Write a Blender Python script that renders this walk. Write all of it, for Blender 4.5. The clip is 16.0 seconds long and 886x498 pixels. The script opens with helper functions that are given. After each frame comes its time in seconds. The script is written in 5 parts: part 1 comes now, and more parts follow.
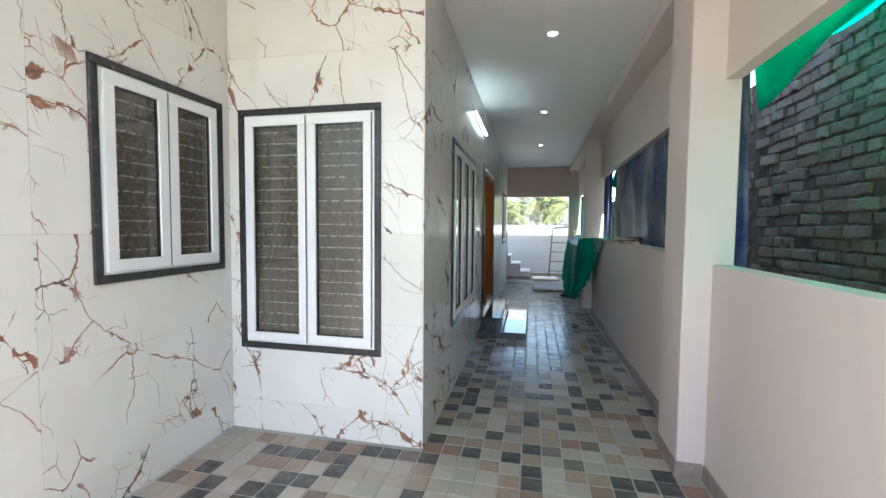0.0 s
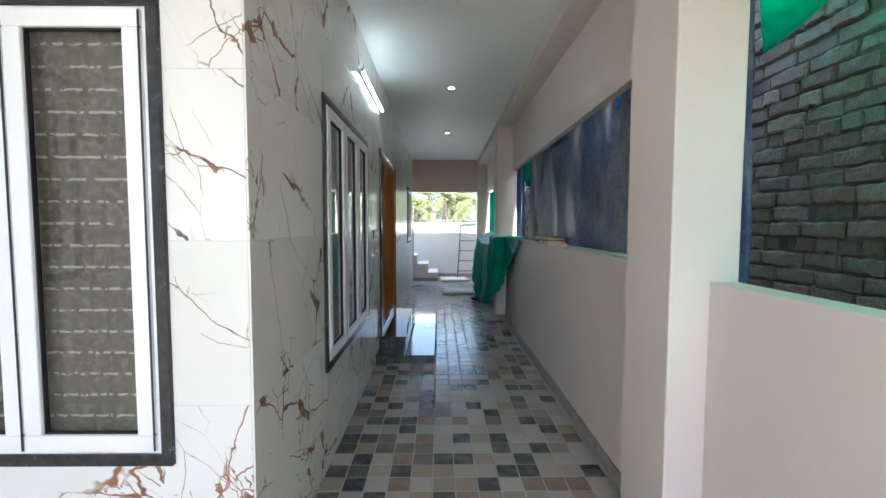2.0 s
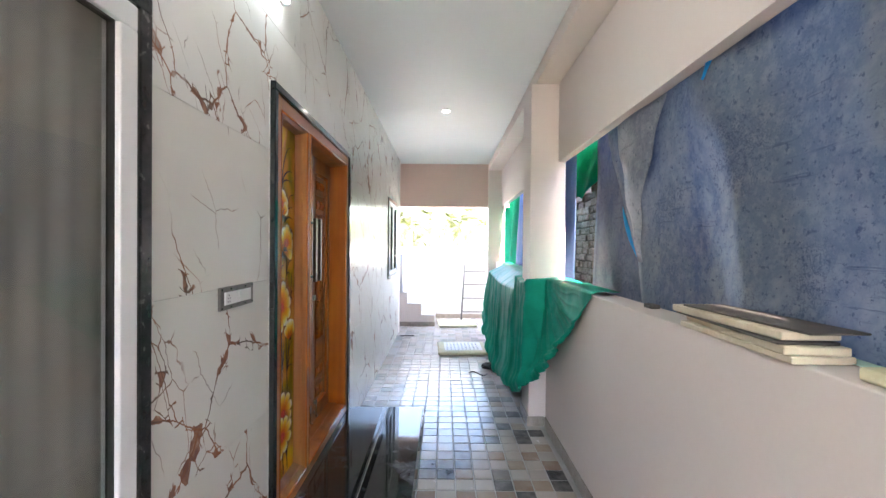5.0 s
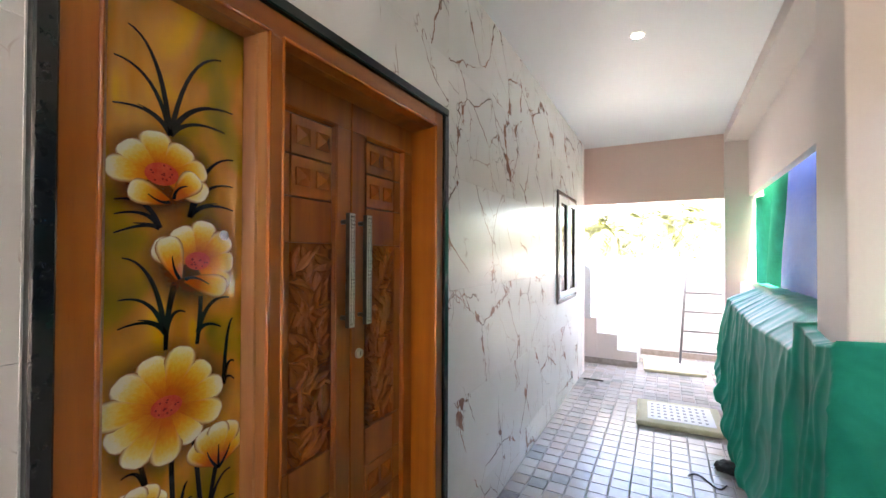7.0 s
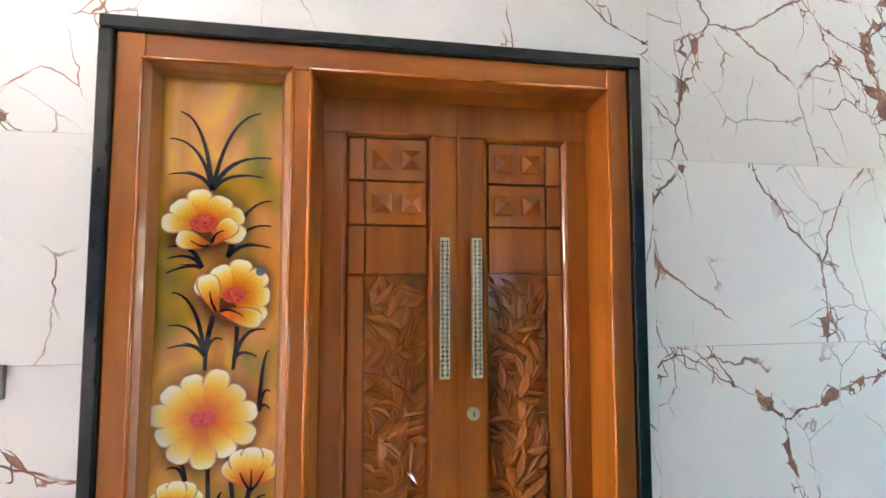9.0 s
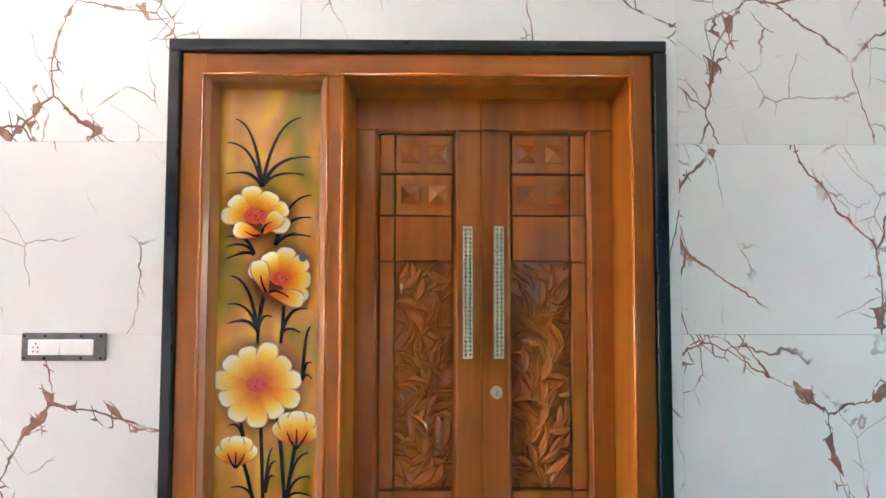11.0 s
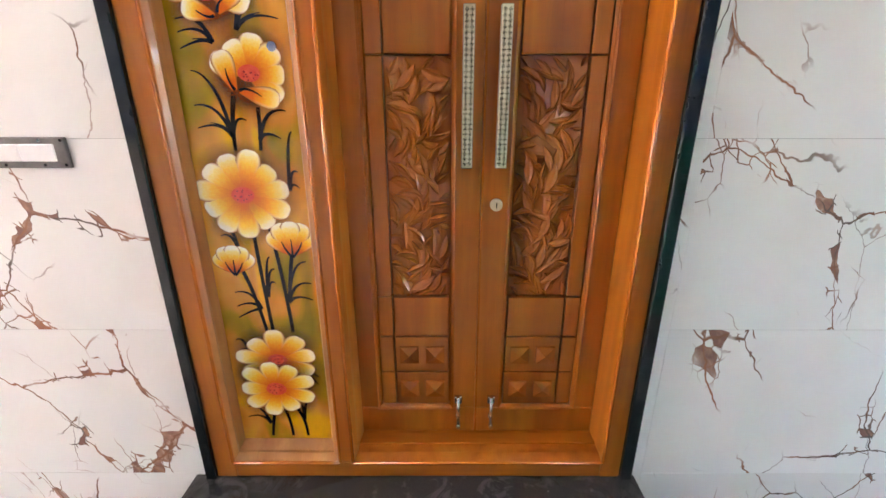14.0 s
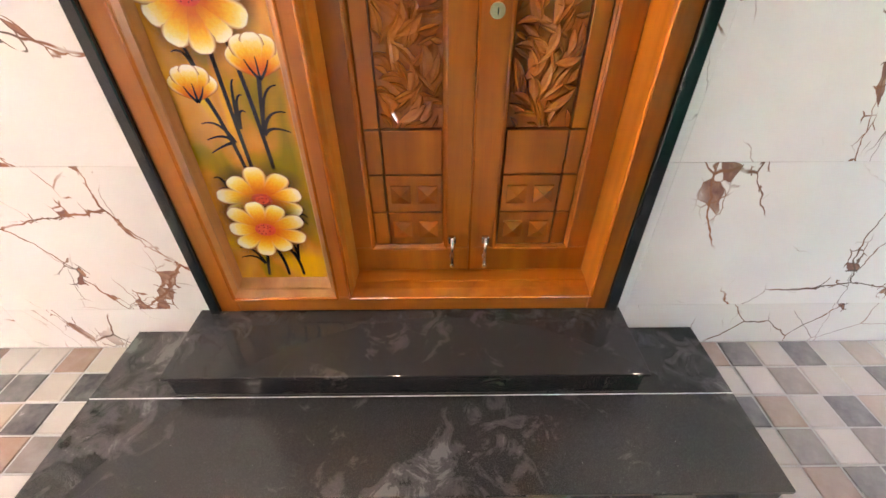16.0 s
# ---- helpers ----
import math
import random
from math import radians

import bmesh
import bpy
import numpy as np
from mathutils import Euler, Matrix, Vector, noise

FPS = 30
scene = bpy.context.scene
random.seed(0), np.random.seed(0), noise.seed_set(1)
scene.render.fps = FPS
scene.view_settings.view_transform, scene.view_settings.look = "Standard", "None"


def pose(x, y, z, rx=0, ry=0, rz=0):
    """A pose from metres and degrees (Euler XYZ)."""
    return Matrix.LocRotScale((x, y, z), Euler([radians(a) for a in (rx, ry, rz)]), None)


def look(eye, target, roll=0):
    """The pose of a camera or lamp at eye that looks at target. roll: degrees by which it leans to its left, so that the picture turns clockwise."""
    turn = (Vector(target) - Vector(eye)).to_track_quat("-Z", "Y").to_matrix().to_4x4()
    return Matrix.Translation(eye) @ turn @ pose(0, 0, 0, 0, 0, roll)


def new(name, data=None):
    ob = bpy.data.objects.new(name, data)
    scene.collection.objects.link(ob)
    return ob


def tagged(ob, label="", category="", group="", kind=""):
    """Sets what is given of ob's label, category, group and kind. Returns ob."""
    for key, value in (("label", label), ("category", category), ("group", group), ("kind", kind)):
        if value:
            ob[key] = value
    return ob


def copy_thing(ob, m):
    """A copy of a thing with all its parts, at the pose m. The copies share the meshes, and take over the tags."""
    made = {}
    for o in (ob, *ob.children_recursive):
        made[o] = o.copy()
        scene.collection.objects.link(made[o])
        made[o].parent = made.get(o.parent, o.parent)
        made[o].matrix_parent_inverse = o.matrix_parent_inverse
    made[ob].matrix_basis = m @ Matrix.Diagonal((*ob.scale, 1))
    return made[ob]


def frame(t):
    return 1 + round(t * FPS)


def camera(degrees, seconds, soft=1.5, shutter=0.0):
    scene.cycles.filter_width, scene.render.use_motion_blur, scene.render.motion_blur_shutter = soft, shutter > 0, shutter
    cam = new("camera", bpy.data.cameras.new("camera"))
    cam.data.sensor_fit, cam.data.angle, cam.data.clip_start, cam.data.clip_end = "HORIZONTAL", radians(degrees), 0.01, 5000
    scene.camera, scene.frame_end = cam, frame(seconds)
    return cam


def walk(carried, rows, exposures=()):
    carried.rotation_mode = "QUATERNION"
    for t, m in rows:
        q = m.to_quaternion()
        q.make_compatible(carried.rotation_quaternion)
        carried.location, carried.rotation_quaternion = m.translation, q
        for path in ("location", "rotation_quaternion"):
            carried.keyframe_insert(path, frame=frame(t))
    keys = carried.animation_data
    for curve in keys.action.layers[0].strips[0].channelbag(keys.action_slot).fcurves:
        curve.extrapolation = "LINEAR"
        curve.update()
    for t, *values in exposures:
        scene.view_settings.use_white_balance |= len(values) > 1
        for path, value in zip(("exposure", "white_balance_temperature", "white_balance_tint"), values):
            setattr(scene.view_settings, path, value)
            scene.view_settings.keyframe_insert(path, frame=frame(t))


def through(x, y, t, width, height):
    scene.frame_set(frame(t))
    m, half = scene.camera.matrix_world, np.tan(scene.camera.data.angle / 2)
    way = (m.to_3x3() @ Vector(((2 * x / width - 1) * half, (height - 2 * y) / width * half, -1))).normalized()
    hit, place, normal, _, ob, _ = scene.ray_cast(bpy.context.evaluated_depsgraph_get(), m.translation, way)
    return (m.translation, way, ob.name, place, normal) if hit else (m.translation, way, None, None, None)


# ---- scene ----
cam = camera(94.1, 16.0)
PATH = [
    (0, (-0.122, 0.59, 1.464), (-0.541, 2.543, 1.359), 0.5),
    (0.5, (-0.16, 0.675, 1.458), (-0.304, 2.667, 1.351), 0.5),
    (1, (-0.143, 0.938, 1.462), (-0.166, 2.935, 1.347), 0.5),
    (1.5, (-0.11, 1.283, 1.465), (-0.096, 3.279, 1.35), 0.4),
    (2, (-0.125, 1.684, 1.474), (-0.106, 3.681, 1.359), 0.1),
    (2.5, (-0.113, 2.103, 1.464), (-0.097, 4.1, 1.355), 0.1),
    (3, (-0.134, 2.586, 1.514), (-0.099, 4.583, 1.416), 0.4),
    (3.5, (-0.127, 3.042, 1.58), (-0.08, 5.039, 1.482), 0.7),
    (3.7, (-0.118, 3.22, 1.582), (-0.066, 5.217, 1.495), 0.6),
    (5.8, (0.064, 5.146, 1.566), (-0.11, 7.138, 1.57), 0.1),
    (6, (0.069, 5.304, 1.561), (-0.196, 7.287, 1.566), 0.2),
    (6.5, (0.085, 5.671, 1.585), (-0.467, 7.593, 1.603), 0.3),
    (7, (0.179, 6.054, 1.607), (-0.765, 7.817, 1.632), 0.2),
    (7.5, (0.178, 6.457, 1.593), (-1.188, 7.918, 1.637), -0.1),
    (8, (0.17, 6.81, 1.61), (-1.541, 7.844, 1.685), -0.2),
    (8.5, (0.242, 7.044, 1.626), (-1.663, 7.644, 1.728), -0.1),
    (9, (0.396, 7.083, 1.651), (-1.579, 7.377, 1.766), -0.0),
    (9.2, (0.449, 7.097, 1.655), (-1.536, 7.302, 1.784), 0.1),
    (11.4, (0.489, 7.194, 1.632), (-1.51, 7.178, 1.676), 0.1),
    (12, (0.459, 7.202, 1.626), (-1.539, 7.177, 1.546), 0.1),
    (12.5, (0.44, 7.203, 1.592), (-1.552, 7.186, 1.419), 0.0),
    (13, (0.418, 7.205, 1.569), (-1.557, 7.191, 1.255), 0.0),
    (13.5, (0.405, 7.205, 1.535), (-1.54, 7.196, 1.068), 0.0),
    (14, (0.383, 7.207, 1.493), (-1.512, 7.205, 0.853), -0.0),
    (14.5, (0.365, 7.207, 1.458), (-1.463, 7.214, 0.649), -0.0),
    (15, (0.353, 7.205, 1.422), (-1.397, 7.22, 0.454), -0.1),
    (15.5, (0.347, 7.209, 1.377), (-1.325, 7.23, 0.28), 0.1),
    (16, (0.337, 7.22, 1.362), (-1.255, 7.231, 0.152), -0.2),
]
walk(cam, [(t, look(eye, target, roll)) for t, eye, target, roll in PATH],
     [(0, 2.88, 6150, 2), (1.5, 2.98, 6200, 4), (2, 3.02, 6200, 4), (3, 3.4, 6200, 4), (3.7, 4.25, 6250, 9), (6, 4.8, 7200, 15), (7, 4.85, 7400, 20), (7.5, 5, 7500, 25), (9, 6.03, 6700, 20), (12.5, 6.06, 6650, 19), (14.5, 6.2, 7600, 26), (16, 6.35, 8350, 28)])

# ---- world, sun, lamps ----
world = bpy.data.worlds.new("sky")
scene.world = world
world.use_nodes = True
wn = world.node_tree.nodes
sky = wn.new("ShaderNodeTexSky")
sky.sky_type = "NISHITA"
sky.sun_disc = False
sky.sun_elevation = radians(62.6)
sky.sun_rotation = radians(172)
sky.dust_density = 3.0
wn["Background"].inputs["Strength"].default_value = 0.15
world.node_tree.links.new(sky.outputs[0], wn["Background"].inputs[0])

SUN_FROM = Vector((0.14, -1.0, 1.95))
sun_data = bpy.data.lights.new("sun", "SUN")
sun_data.energy, sun_data.angle, sun_data.color = 4.6, radians(0.6), (1.0, 0.95, 0.87)
sun = new("sun", sun_data)
sun.matrix_world = look(SUN_FROM * 20, (0, 0, 0))


# ---- materials ----
def material(name, rough=0.5, metal=0.0, coat=0.0):
    m = bpy.data.materials.new(name)
    m.use_nodes = True
    b = m.node_tree.nodes["Principled BSDF"]
    b.inputs["Roughness"].default_value = rough
    b.inputs["Metallic"].default_value = metal
    b.inputs["Coat Weight"].default_value = coat
    b.inputs["Coat Roughness"].default_value = 0.04
    return m, m.node_tree.nodes, m.node_tree.links, b


def node(ns, kind, **values):
    n = ns.new(kind)
    for key, value in values.items():
        n.inputs[key].default_value = value
    return n


def ramp(ns, ls, source, stops):
    r = ns.new("ShaderNodeValToRGB")
    e = r.color_ramp.elements
    while len(e) < len(stops):
        e.new(0.5)
    for k, (p, c) in enumerate(stops):
        e[k].position = p
        e[k].color = (*c, 1.0) if len(c) == 3 else c
    ls.new(source, r.inputs[0])
    return r.outputs[0]


def mixed(ns, ls, fac, a, b, blend="MIX"):
    m = ns.new("ShaderNodeMix")
    m.data_type, m.blend_type = "RGBA", blend
    for slot, v in ((0, fac), (6, a), (7, b)):
        if isinstance(v, (int, float)):
            m.inputs[slot].default_value = v
        elif isinstance(v, tuple):
            m.inputs[slot].default_value = (*v, 1.0)
        else:
            ls.new(v, m.inputs[slot])
    return m.outputs[2]


def math_node(ns, ls, op, a, b=0.0):
    m = ns.new("ShaderNodeMath")
    m.operation = op
    for slot, v in ((0, a), (1, b)):
        if isinstance(v, (int, float)):
            m.inputs[slot].default_value = v
        else:
            ls.new(v, m.inputs[slot])
    return m.outputs[0]


def object_space(ns, ls, scale=(1, 1, 1), turn=(0, 0, 0), per_piece=0.0):
    """Object coordinates, scaled and turned, shifted at random for each piece."""
    tc = ns.new("ShaderNodeTexCoord")
    mp = ns.new("ShaderNodeMapping")
    mp.inputs["Scale"].default_value = scale
    mp.inputs["Rotation"].default_value = turn
    ls.new(tc.outputs["Object"], mp.inputs[0])
    if per_piece:
        info = ns.new("ShaderNodeObjectInfo")
        add = ns.new("ShaderNodeVectorMath")
        add.operation = "MULTIPLY_ADD"
        cmb = ns.new("ShaderNodeCombineXYZ")
        r1 = math_node(ns, ls, "MULTIPLY", info.outputs["Random"], per_piece)
        r2 = math_node(ns, ls, "MULTIPLY", math_node(ns, ls, "FRACT", math_node(ns, ls, "MULTIPLY", info.outputs["Random"], 37.7)), per_piece)
        for k, v in enumerate((r1, r2, r1)):
            ls.new(v, cmb.inputs[k])
        add.inputs[1].default_value = (1, 1, 1)
        ls.new(mp.outputs[0], add.inputs[0])
        ls.new(cmb.outputs[0], add.inputs[2])
        return add.outputs[0]
    return mp.outputs[0]


def bump(ns, ls, b, height, strength, distance=0.01):
    n = ns.new("ShaderNodeBump")
    n.inputs["Strength"].default_value, n.inputs["Distance"].default_value = strength, distance
    ls.new(height, n.inputs["Height"])
    ls.new(n.outputs[0], b.inputs["Normal"])


def noise_out(ns, ls, vec, scale, detail=3.0, rough=0.55, distortion=0.0):
    n = node(ns, "ShaderNodeTexNoise", Scale=scale, Detail=detail, Roughness=rough, Distortion=distortion)
    ls.new(vec, n.inputs["Vector"])
    return n.outputs["Fac"]


def speckled(name, base, other, rough=0.6, scale=6.0, fine=90.0, relief=0.15, metal=0.0, coat=0.0, stretch=(1, 1, 1), per_piece=0.0, depth=0.004):
    """Two-scale colour variation with fine relief."""
    m, ns, ls, b = material(name, rough, metal, coat)
    v = object_space(ns, ls, stretch, per_piece=per_piece)
    big = noise_out(ns, ls, v, scale, 4.0)
    small = noise_out(ns, ls, v, fine, 3.0)
    blend = math_node(ns, ls, "ADD", math_node(ns, ls, "MULTIPLY", big, 0.7), math_node(ns, ls, "MULTIPLY", small, 0.3))
    ls.new(ramp(ns, ls, blend, [(0.34, base), (0.66, other)]), b.inputs["Base Color"])
    ls.new(math_node(ns, ls, "ADD", math_node(ns, ls, "MULTIPLY", big, 0.14), rough - 0.07), b.inputs["Roughness"])
    if relief:
        bump(ns, ls, b, small, relief, depth)
    return m


def marble():
    """Cream glazed tile with angular rust-brown veins that run down aslant."""
    m, ns, ls, b = material("veined_marble", 0.25)
    b.inputs["Specular IOR Level"].default_value = 0.4
    v = object_space(ns, ls, per_piece=40.0)

    def warped(vec, scale, amount, detail):
        n = node(ns, "ShaderNodeTexNoise", Scale=scale, Detail=detail, Roughness=0.6)
        ls.new(vec, n.inputs["Vector"])
        a = ns.new("ShaderNodeVectorMath")
        a.operation = "MULTIPLY_ADD"
        a.inputs[1].default_value = (amount,) * 3
        ls.new(n.outputs["Color"], a.inputs[0])
        ls.new(vec, a.inputs[2])
        return a.outputs[0]

    turn = Vector((0.45, 0.5, -1.0)).rotation_difference(Vector((0, 0, 1))).to_euler()
    r = ns.new("ShaderNodeMapping")
    r.inputs["Rotation"].default_value = turn
    ls.new(v, r.inputs[0])
    q = ns.new("ShaderNodeMapping")
    q.inputs["Scale"].default_value = (1.0, 1.0, 0.5)
    ls.new(warped(warped(r.outputs[0], 1.7, 0.22, 1.0), 14.0, 0.035, 2.0), q.inputs[0])
    sv = q.outputs[0]

    def edge(scale, vec):
        vo = node(ns, "ShaderNodeTexVoronoi", Scale=scale)
        vo.feature = "DISTANCE_TO_EDGE"
        ls.new(vec, vo.inputs["Vector"])
        return vo.outputs["Distance"]

    def span(source, a, c, up=True):
        n = node(ns, "ShaderNodeMapRange")
        n.interpolation_type = "SMOOTHSTEP"
        n.inputs[1].default_value, n.inputs[2].default_value = a, c
        n.inputs[3].default_value, n.inputs[4].default_value = (0.0, 1.0) if up else (1.0, 0.0)
        ls.new(source, n.inputs[0])
        return n.outputs[0]

    def times(a, c):
        return math_node(ns, ls, "MULTIPLY", a, c)

    main = edge(2.2, sv)
    where = noise_out(ns, ls, r.outputs[0], 1.5, 1.0)
    width = noise_out(ns, ls, sv, 8.0, 2.0)
    reach = math_node(ns, ls, "ADD", 0.012, math_node(ns, ls, "MULTIPLY", span(width, 0.42, 0.75), 0.11))
    near = math_node(ns, ls, "DIVIDE", main, reach)
    on = span(where, 0.39, 0.43)
    rich = span(where, 0.46, 0.525)
    long_vein = times(span(main, 0.0018, 0.0068, False), on)
    crackle = node(ns, "ShaderNodeTexVoronoi", Scale=19.0)
    ls.new(sv, crackle.inputs["Vector"])
    sep = ns.new("ShaderNodeSeparateColor")
    ls.new(crackle.outputs["Color"], sep.inputs[0])
    close = times(span(near, 0.8, 1.1, False), rich)
    twig = times(span(edge(19.0, sv), 0.014, 0.042, False), close)
    branch = times(times(span(edge(6.0, sv), 0.004, 0.012, False), span(main, 0.16, 0.24, False)), times(rich, span(noise_out(ns, ls, sv, 4.0, 1.0), 0.48, 0.54)))
    hair = times(span(edge(3.4, sv), 0.002, 0.007, False), span(noise_out(ns, ls, v, 2.4, 1.0), 0.53, 0.58))
    fill = times(math_node(ns, ls, "GREATER_THAN", sep.outputs[0], 0.66), times(span(near, 0.55, 0.62, False), rich))
    line = math_node(ns, ls, "MAXIMUM", math_node(ns, ls, "MAXIMUM", long_vein, times(branch, 0.85)), math_node(ns, ls, "MAXIMUM", times(twig, 0.95), times(hair, 0.6)))
    cloud = noise_out(ns, ls, v, 1.4, 3.0)
    base = ramp(ns, ls, cloud, [(0.3, (0.70, 0.685, 0.645)), (0.7, (0.80, 0.79, 0.765))])
    tone = ramp(ns, ls, noise_out(ns, ls, sv, 6.0, 3.0), [(0.38, (0.13, 0.10, 0.085)), (0.48, (0.22, 0.11, 0.07)), (0.62, (0.34, 0.145, 0.08))])
    rust = ramp(ns, ls, noise_out(ns, ls, sv, 30.0, 3.0), [(0.4, (0.17, 0.05, 0.025)), (0.6, (0.33, 0.14, 0.075)), (0.7, (0.5, 0.36, 0.27))])
    c = mixed(ns, ls, times(fill, 0.9), base, rust)
    ls.new(mixed(ns, ls, times(line, span(noise_out(ns, ls, v, 7.0, 2.0), 0.26, 0.46)), c, tone), b.inputs["Base Color"])
    bump(ns, ls, b, noise_out(ns, ls, v, 3.0, 1.0), 0.05, 0.004)
    return m


def timber(name, dark, light, grain_axis=2, rough=0.3, coat=0.3):
    """Polished teak: long streaks along one axis, a few dark bands and fine pores."""
    m, ns, ls, b = material(name, rough, 0.0, coat)
    b.inputs["Specular IOR Level"].default_value = 0.35
    stretch = [9.0, 9.0, 9.0]
    stretch[grain_axis] = 0.55
    v = object_space(ns, ls, tuple(stretch), per_piece=30.0)
    wide = noise_out(ns, ls, v, 0.8, 3.0, 0.55, 0.6)
    fine = noise_out(ns, ls, v, 5.0, 5.0, 0.7, 0.3)
    pores = noise_out(ns, ls, v, 26.0, 2.0, 0.6)
    blend = math_node(ns, ls, "ADD", math_node(ns, ls, "MULTIPLY", wide, 0.84), math_node(ns, ls, "MULTIPLY", fine, 0.16))
    mid = tuple((a + c) / 2 for a, c in zip(dark, light))
    c = ramp(ns, ls, blend, [(0.30, tuple(0.7 * q for q in dark)), (0.40, dark), (0.52, mid), (0.66, light)])
    cloud = ramp(ns, ls, noise_out(ns, ls, object_space(ns, ls), 2.6, 3.0, 0.6), [(0.36, (0.86, 0.82, 0.80)), (0.62, (1, 1, 1))])
    c = mixed(ns, ls, 1.0, c, cloud, "MULTIPLY")
    ls.new(mixed(ns, ls, ramp(ns, ls, pores, [(0.60, (0, 0, 0)), (0.74, (0.22,) * 3)]), c, tuple(0.4 * q for q in dark)), b.inputs["Base Color"])
    ls.new(math_node(ns, ls, "ADD", math_node(ns, ls, "MULTIPLY", fine, 0.12), rough - 0.06), b.inputs["Roughness"])
    bump(ns, ls, b, fine, 0.015, 0.002)
    return m


def floor_tile():
    """Small stone-look cells in greys, browns and buff, a tone for each piece."""
    m, ns, ls, b = material("stone_floor_cell", 0.28)
    info = ns.new("ShaderNodeObjectInfo")
    geo = ns.new("ShaderNodeNewGeometry")
    pick = math_node(ns, ls, "FRACT", math_node(ns, ls, "ADD", math_node(ns, ls, "MULTIPLY", info.outputs["Random"], 7.31), geo.outputs["Random Per Island"]))
    r = ns.new("ShaderNodeValToRGB")
    r.color_ramp.interpolation = "CONSTANT"
    tones = [(0.0, (0.31, 0.275, 0.235)), (0.16, (0.034, 0.034, 0.036)), (0.30, (0.26, 0.20, 0.15)), (0.46, (0.35, 0.315, 0.28)), (0.62, (0.055, 0.053, 0.052)), (0.72, (0.21, 0.135, 0.095)), (0.82, (0.29, 0.265, 0.235)), (0.93, (0.13, 0.105, 0.09))]
    e = r.color_ramp.elements
    while len(e) < len(tones):
        e.new(0.5)
    for k, (p, c) in enumerate(tones):
        e[k].position, e[k].color = p, (*c, 1)
    ls.new(pick, r.inputs[0])
    v = object_space(ns, ls)
    big = noise_out(ns, ls, v, 11.0, 5.0, 0.6)
    small = noise_out(ns, ls, v, 120.0, 3.0)
    c = mixed(ns, ls, ramp(ns, ls, big, [(0.4, (0, 0, 0)), (0.75, (0.3,) * 3)]), r.outputs[0], (0.36, 0.33, 0.30))
    dust = ramp(ns, ls, noise_out(ns, ls, v, 1.1, 5.0, 0.6), [(0.5, (0, 0, 0)), (0.72, (0.2,) * 3)])
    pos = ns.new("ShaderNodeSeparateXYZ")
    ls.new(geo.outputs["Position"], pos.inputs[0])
    # Reflected glare of the open far end, put into the colour: paler along y.
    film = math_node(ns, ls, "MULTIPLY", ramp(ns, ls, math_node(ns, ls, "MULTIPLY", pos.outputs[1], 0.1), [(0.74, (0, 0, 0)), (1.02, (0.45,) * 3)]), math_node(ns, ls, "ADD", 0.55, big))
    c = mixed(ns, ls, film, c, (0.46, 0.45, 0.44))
    ls.new(mixed(ns, ls, dust, c, (0.42, 0.40, 0.38)), b.inputs["Base Color"])
    ls.new(math_node(ns, ls, "ADD", math_node(ns, ls, "MULTIPLY", big, 0.28), 0.08), b.inputs["Roughness"])
    bump(ns, ls, b, math_node(ns, ls, "ADD", big, math_node(ns, ls, "MULTIPLY", small, 0.25)), 0.25, 0.004)
    return m


def granite():
    """Polished black granite with whitish smears of cement dust."""
    m, ns, ls, b = material("black_granite", 0.08)
    v = object_space(ns, ls)
    fleck = noise_out(ns, ls, v, 420.0, 1.0)
    c = ramp(ns, ls, fleck, [(0.45, (0.018, 0.017, 0.016)), (0.8, (0.04, 0.039, 0.037))])
    smear = math_node(ns, ls, "MULTIPLY", noise_out(ns, ls, v, 8.0, 6.0, 0.66, 1.6), noise_out(ns, ls, v, 2.2, 2.0))
    d = ramp(ns, ls, smear, [(0.26, (0.0,) * 3), (0.29, (0.07,) * 3), (0.34, (0.10,) * 3), (0.37, (0.26,) * 3)])
    specks = ramp(ns, ls, noise_out(ns, ls, v, 75.0, 2.0), [(0.74, (0, 0, 0)), (0.8, (0.35,) * 3)])
    d = mixed(ns, ls, 1.0, d, specks, "LIGHTEN")
    ls.new(mixed(ns, ls, d, c, (0.30, 0.29, 0.28)), b.inputs["Base Color"])
    ls.new(ramp(ns, ls, smear, [(0.24, (0.05,) * 3), (0.45, (0.22,) * 3)]), b.inputs["Roughness"])
    return m


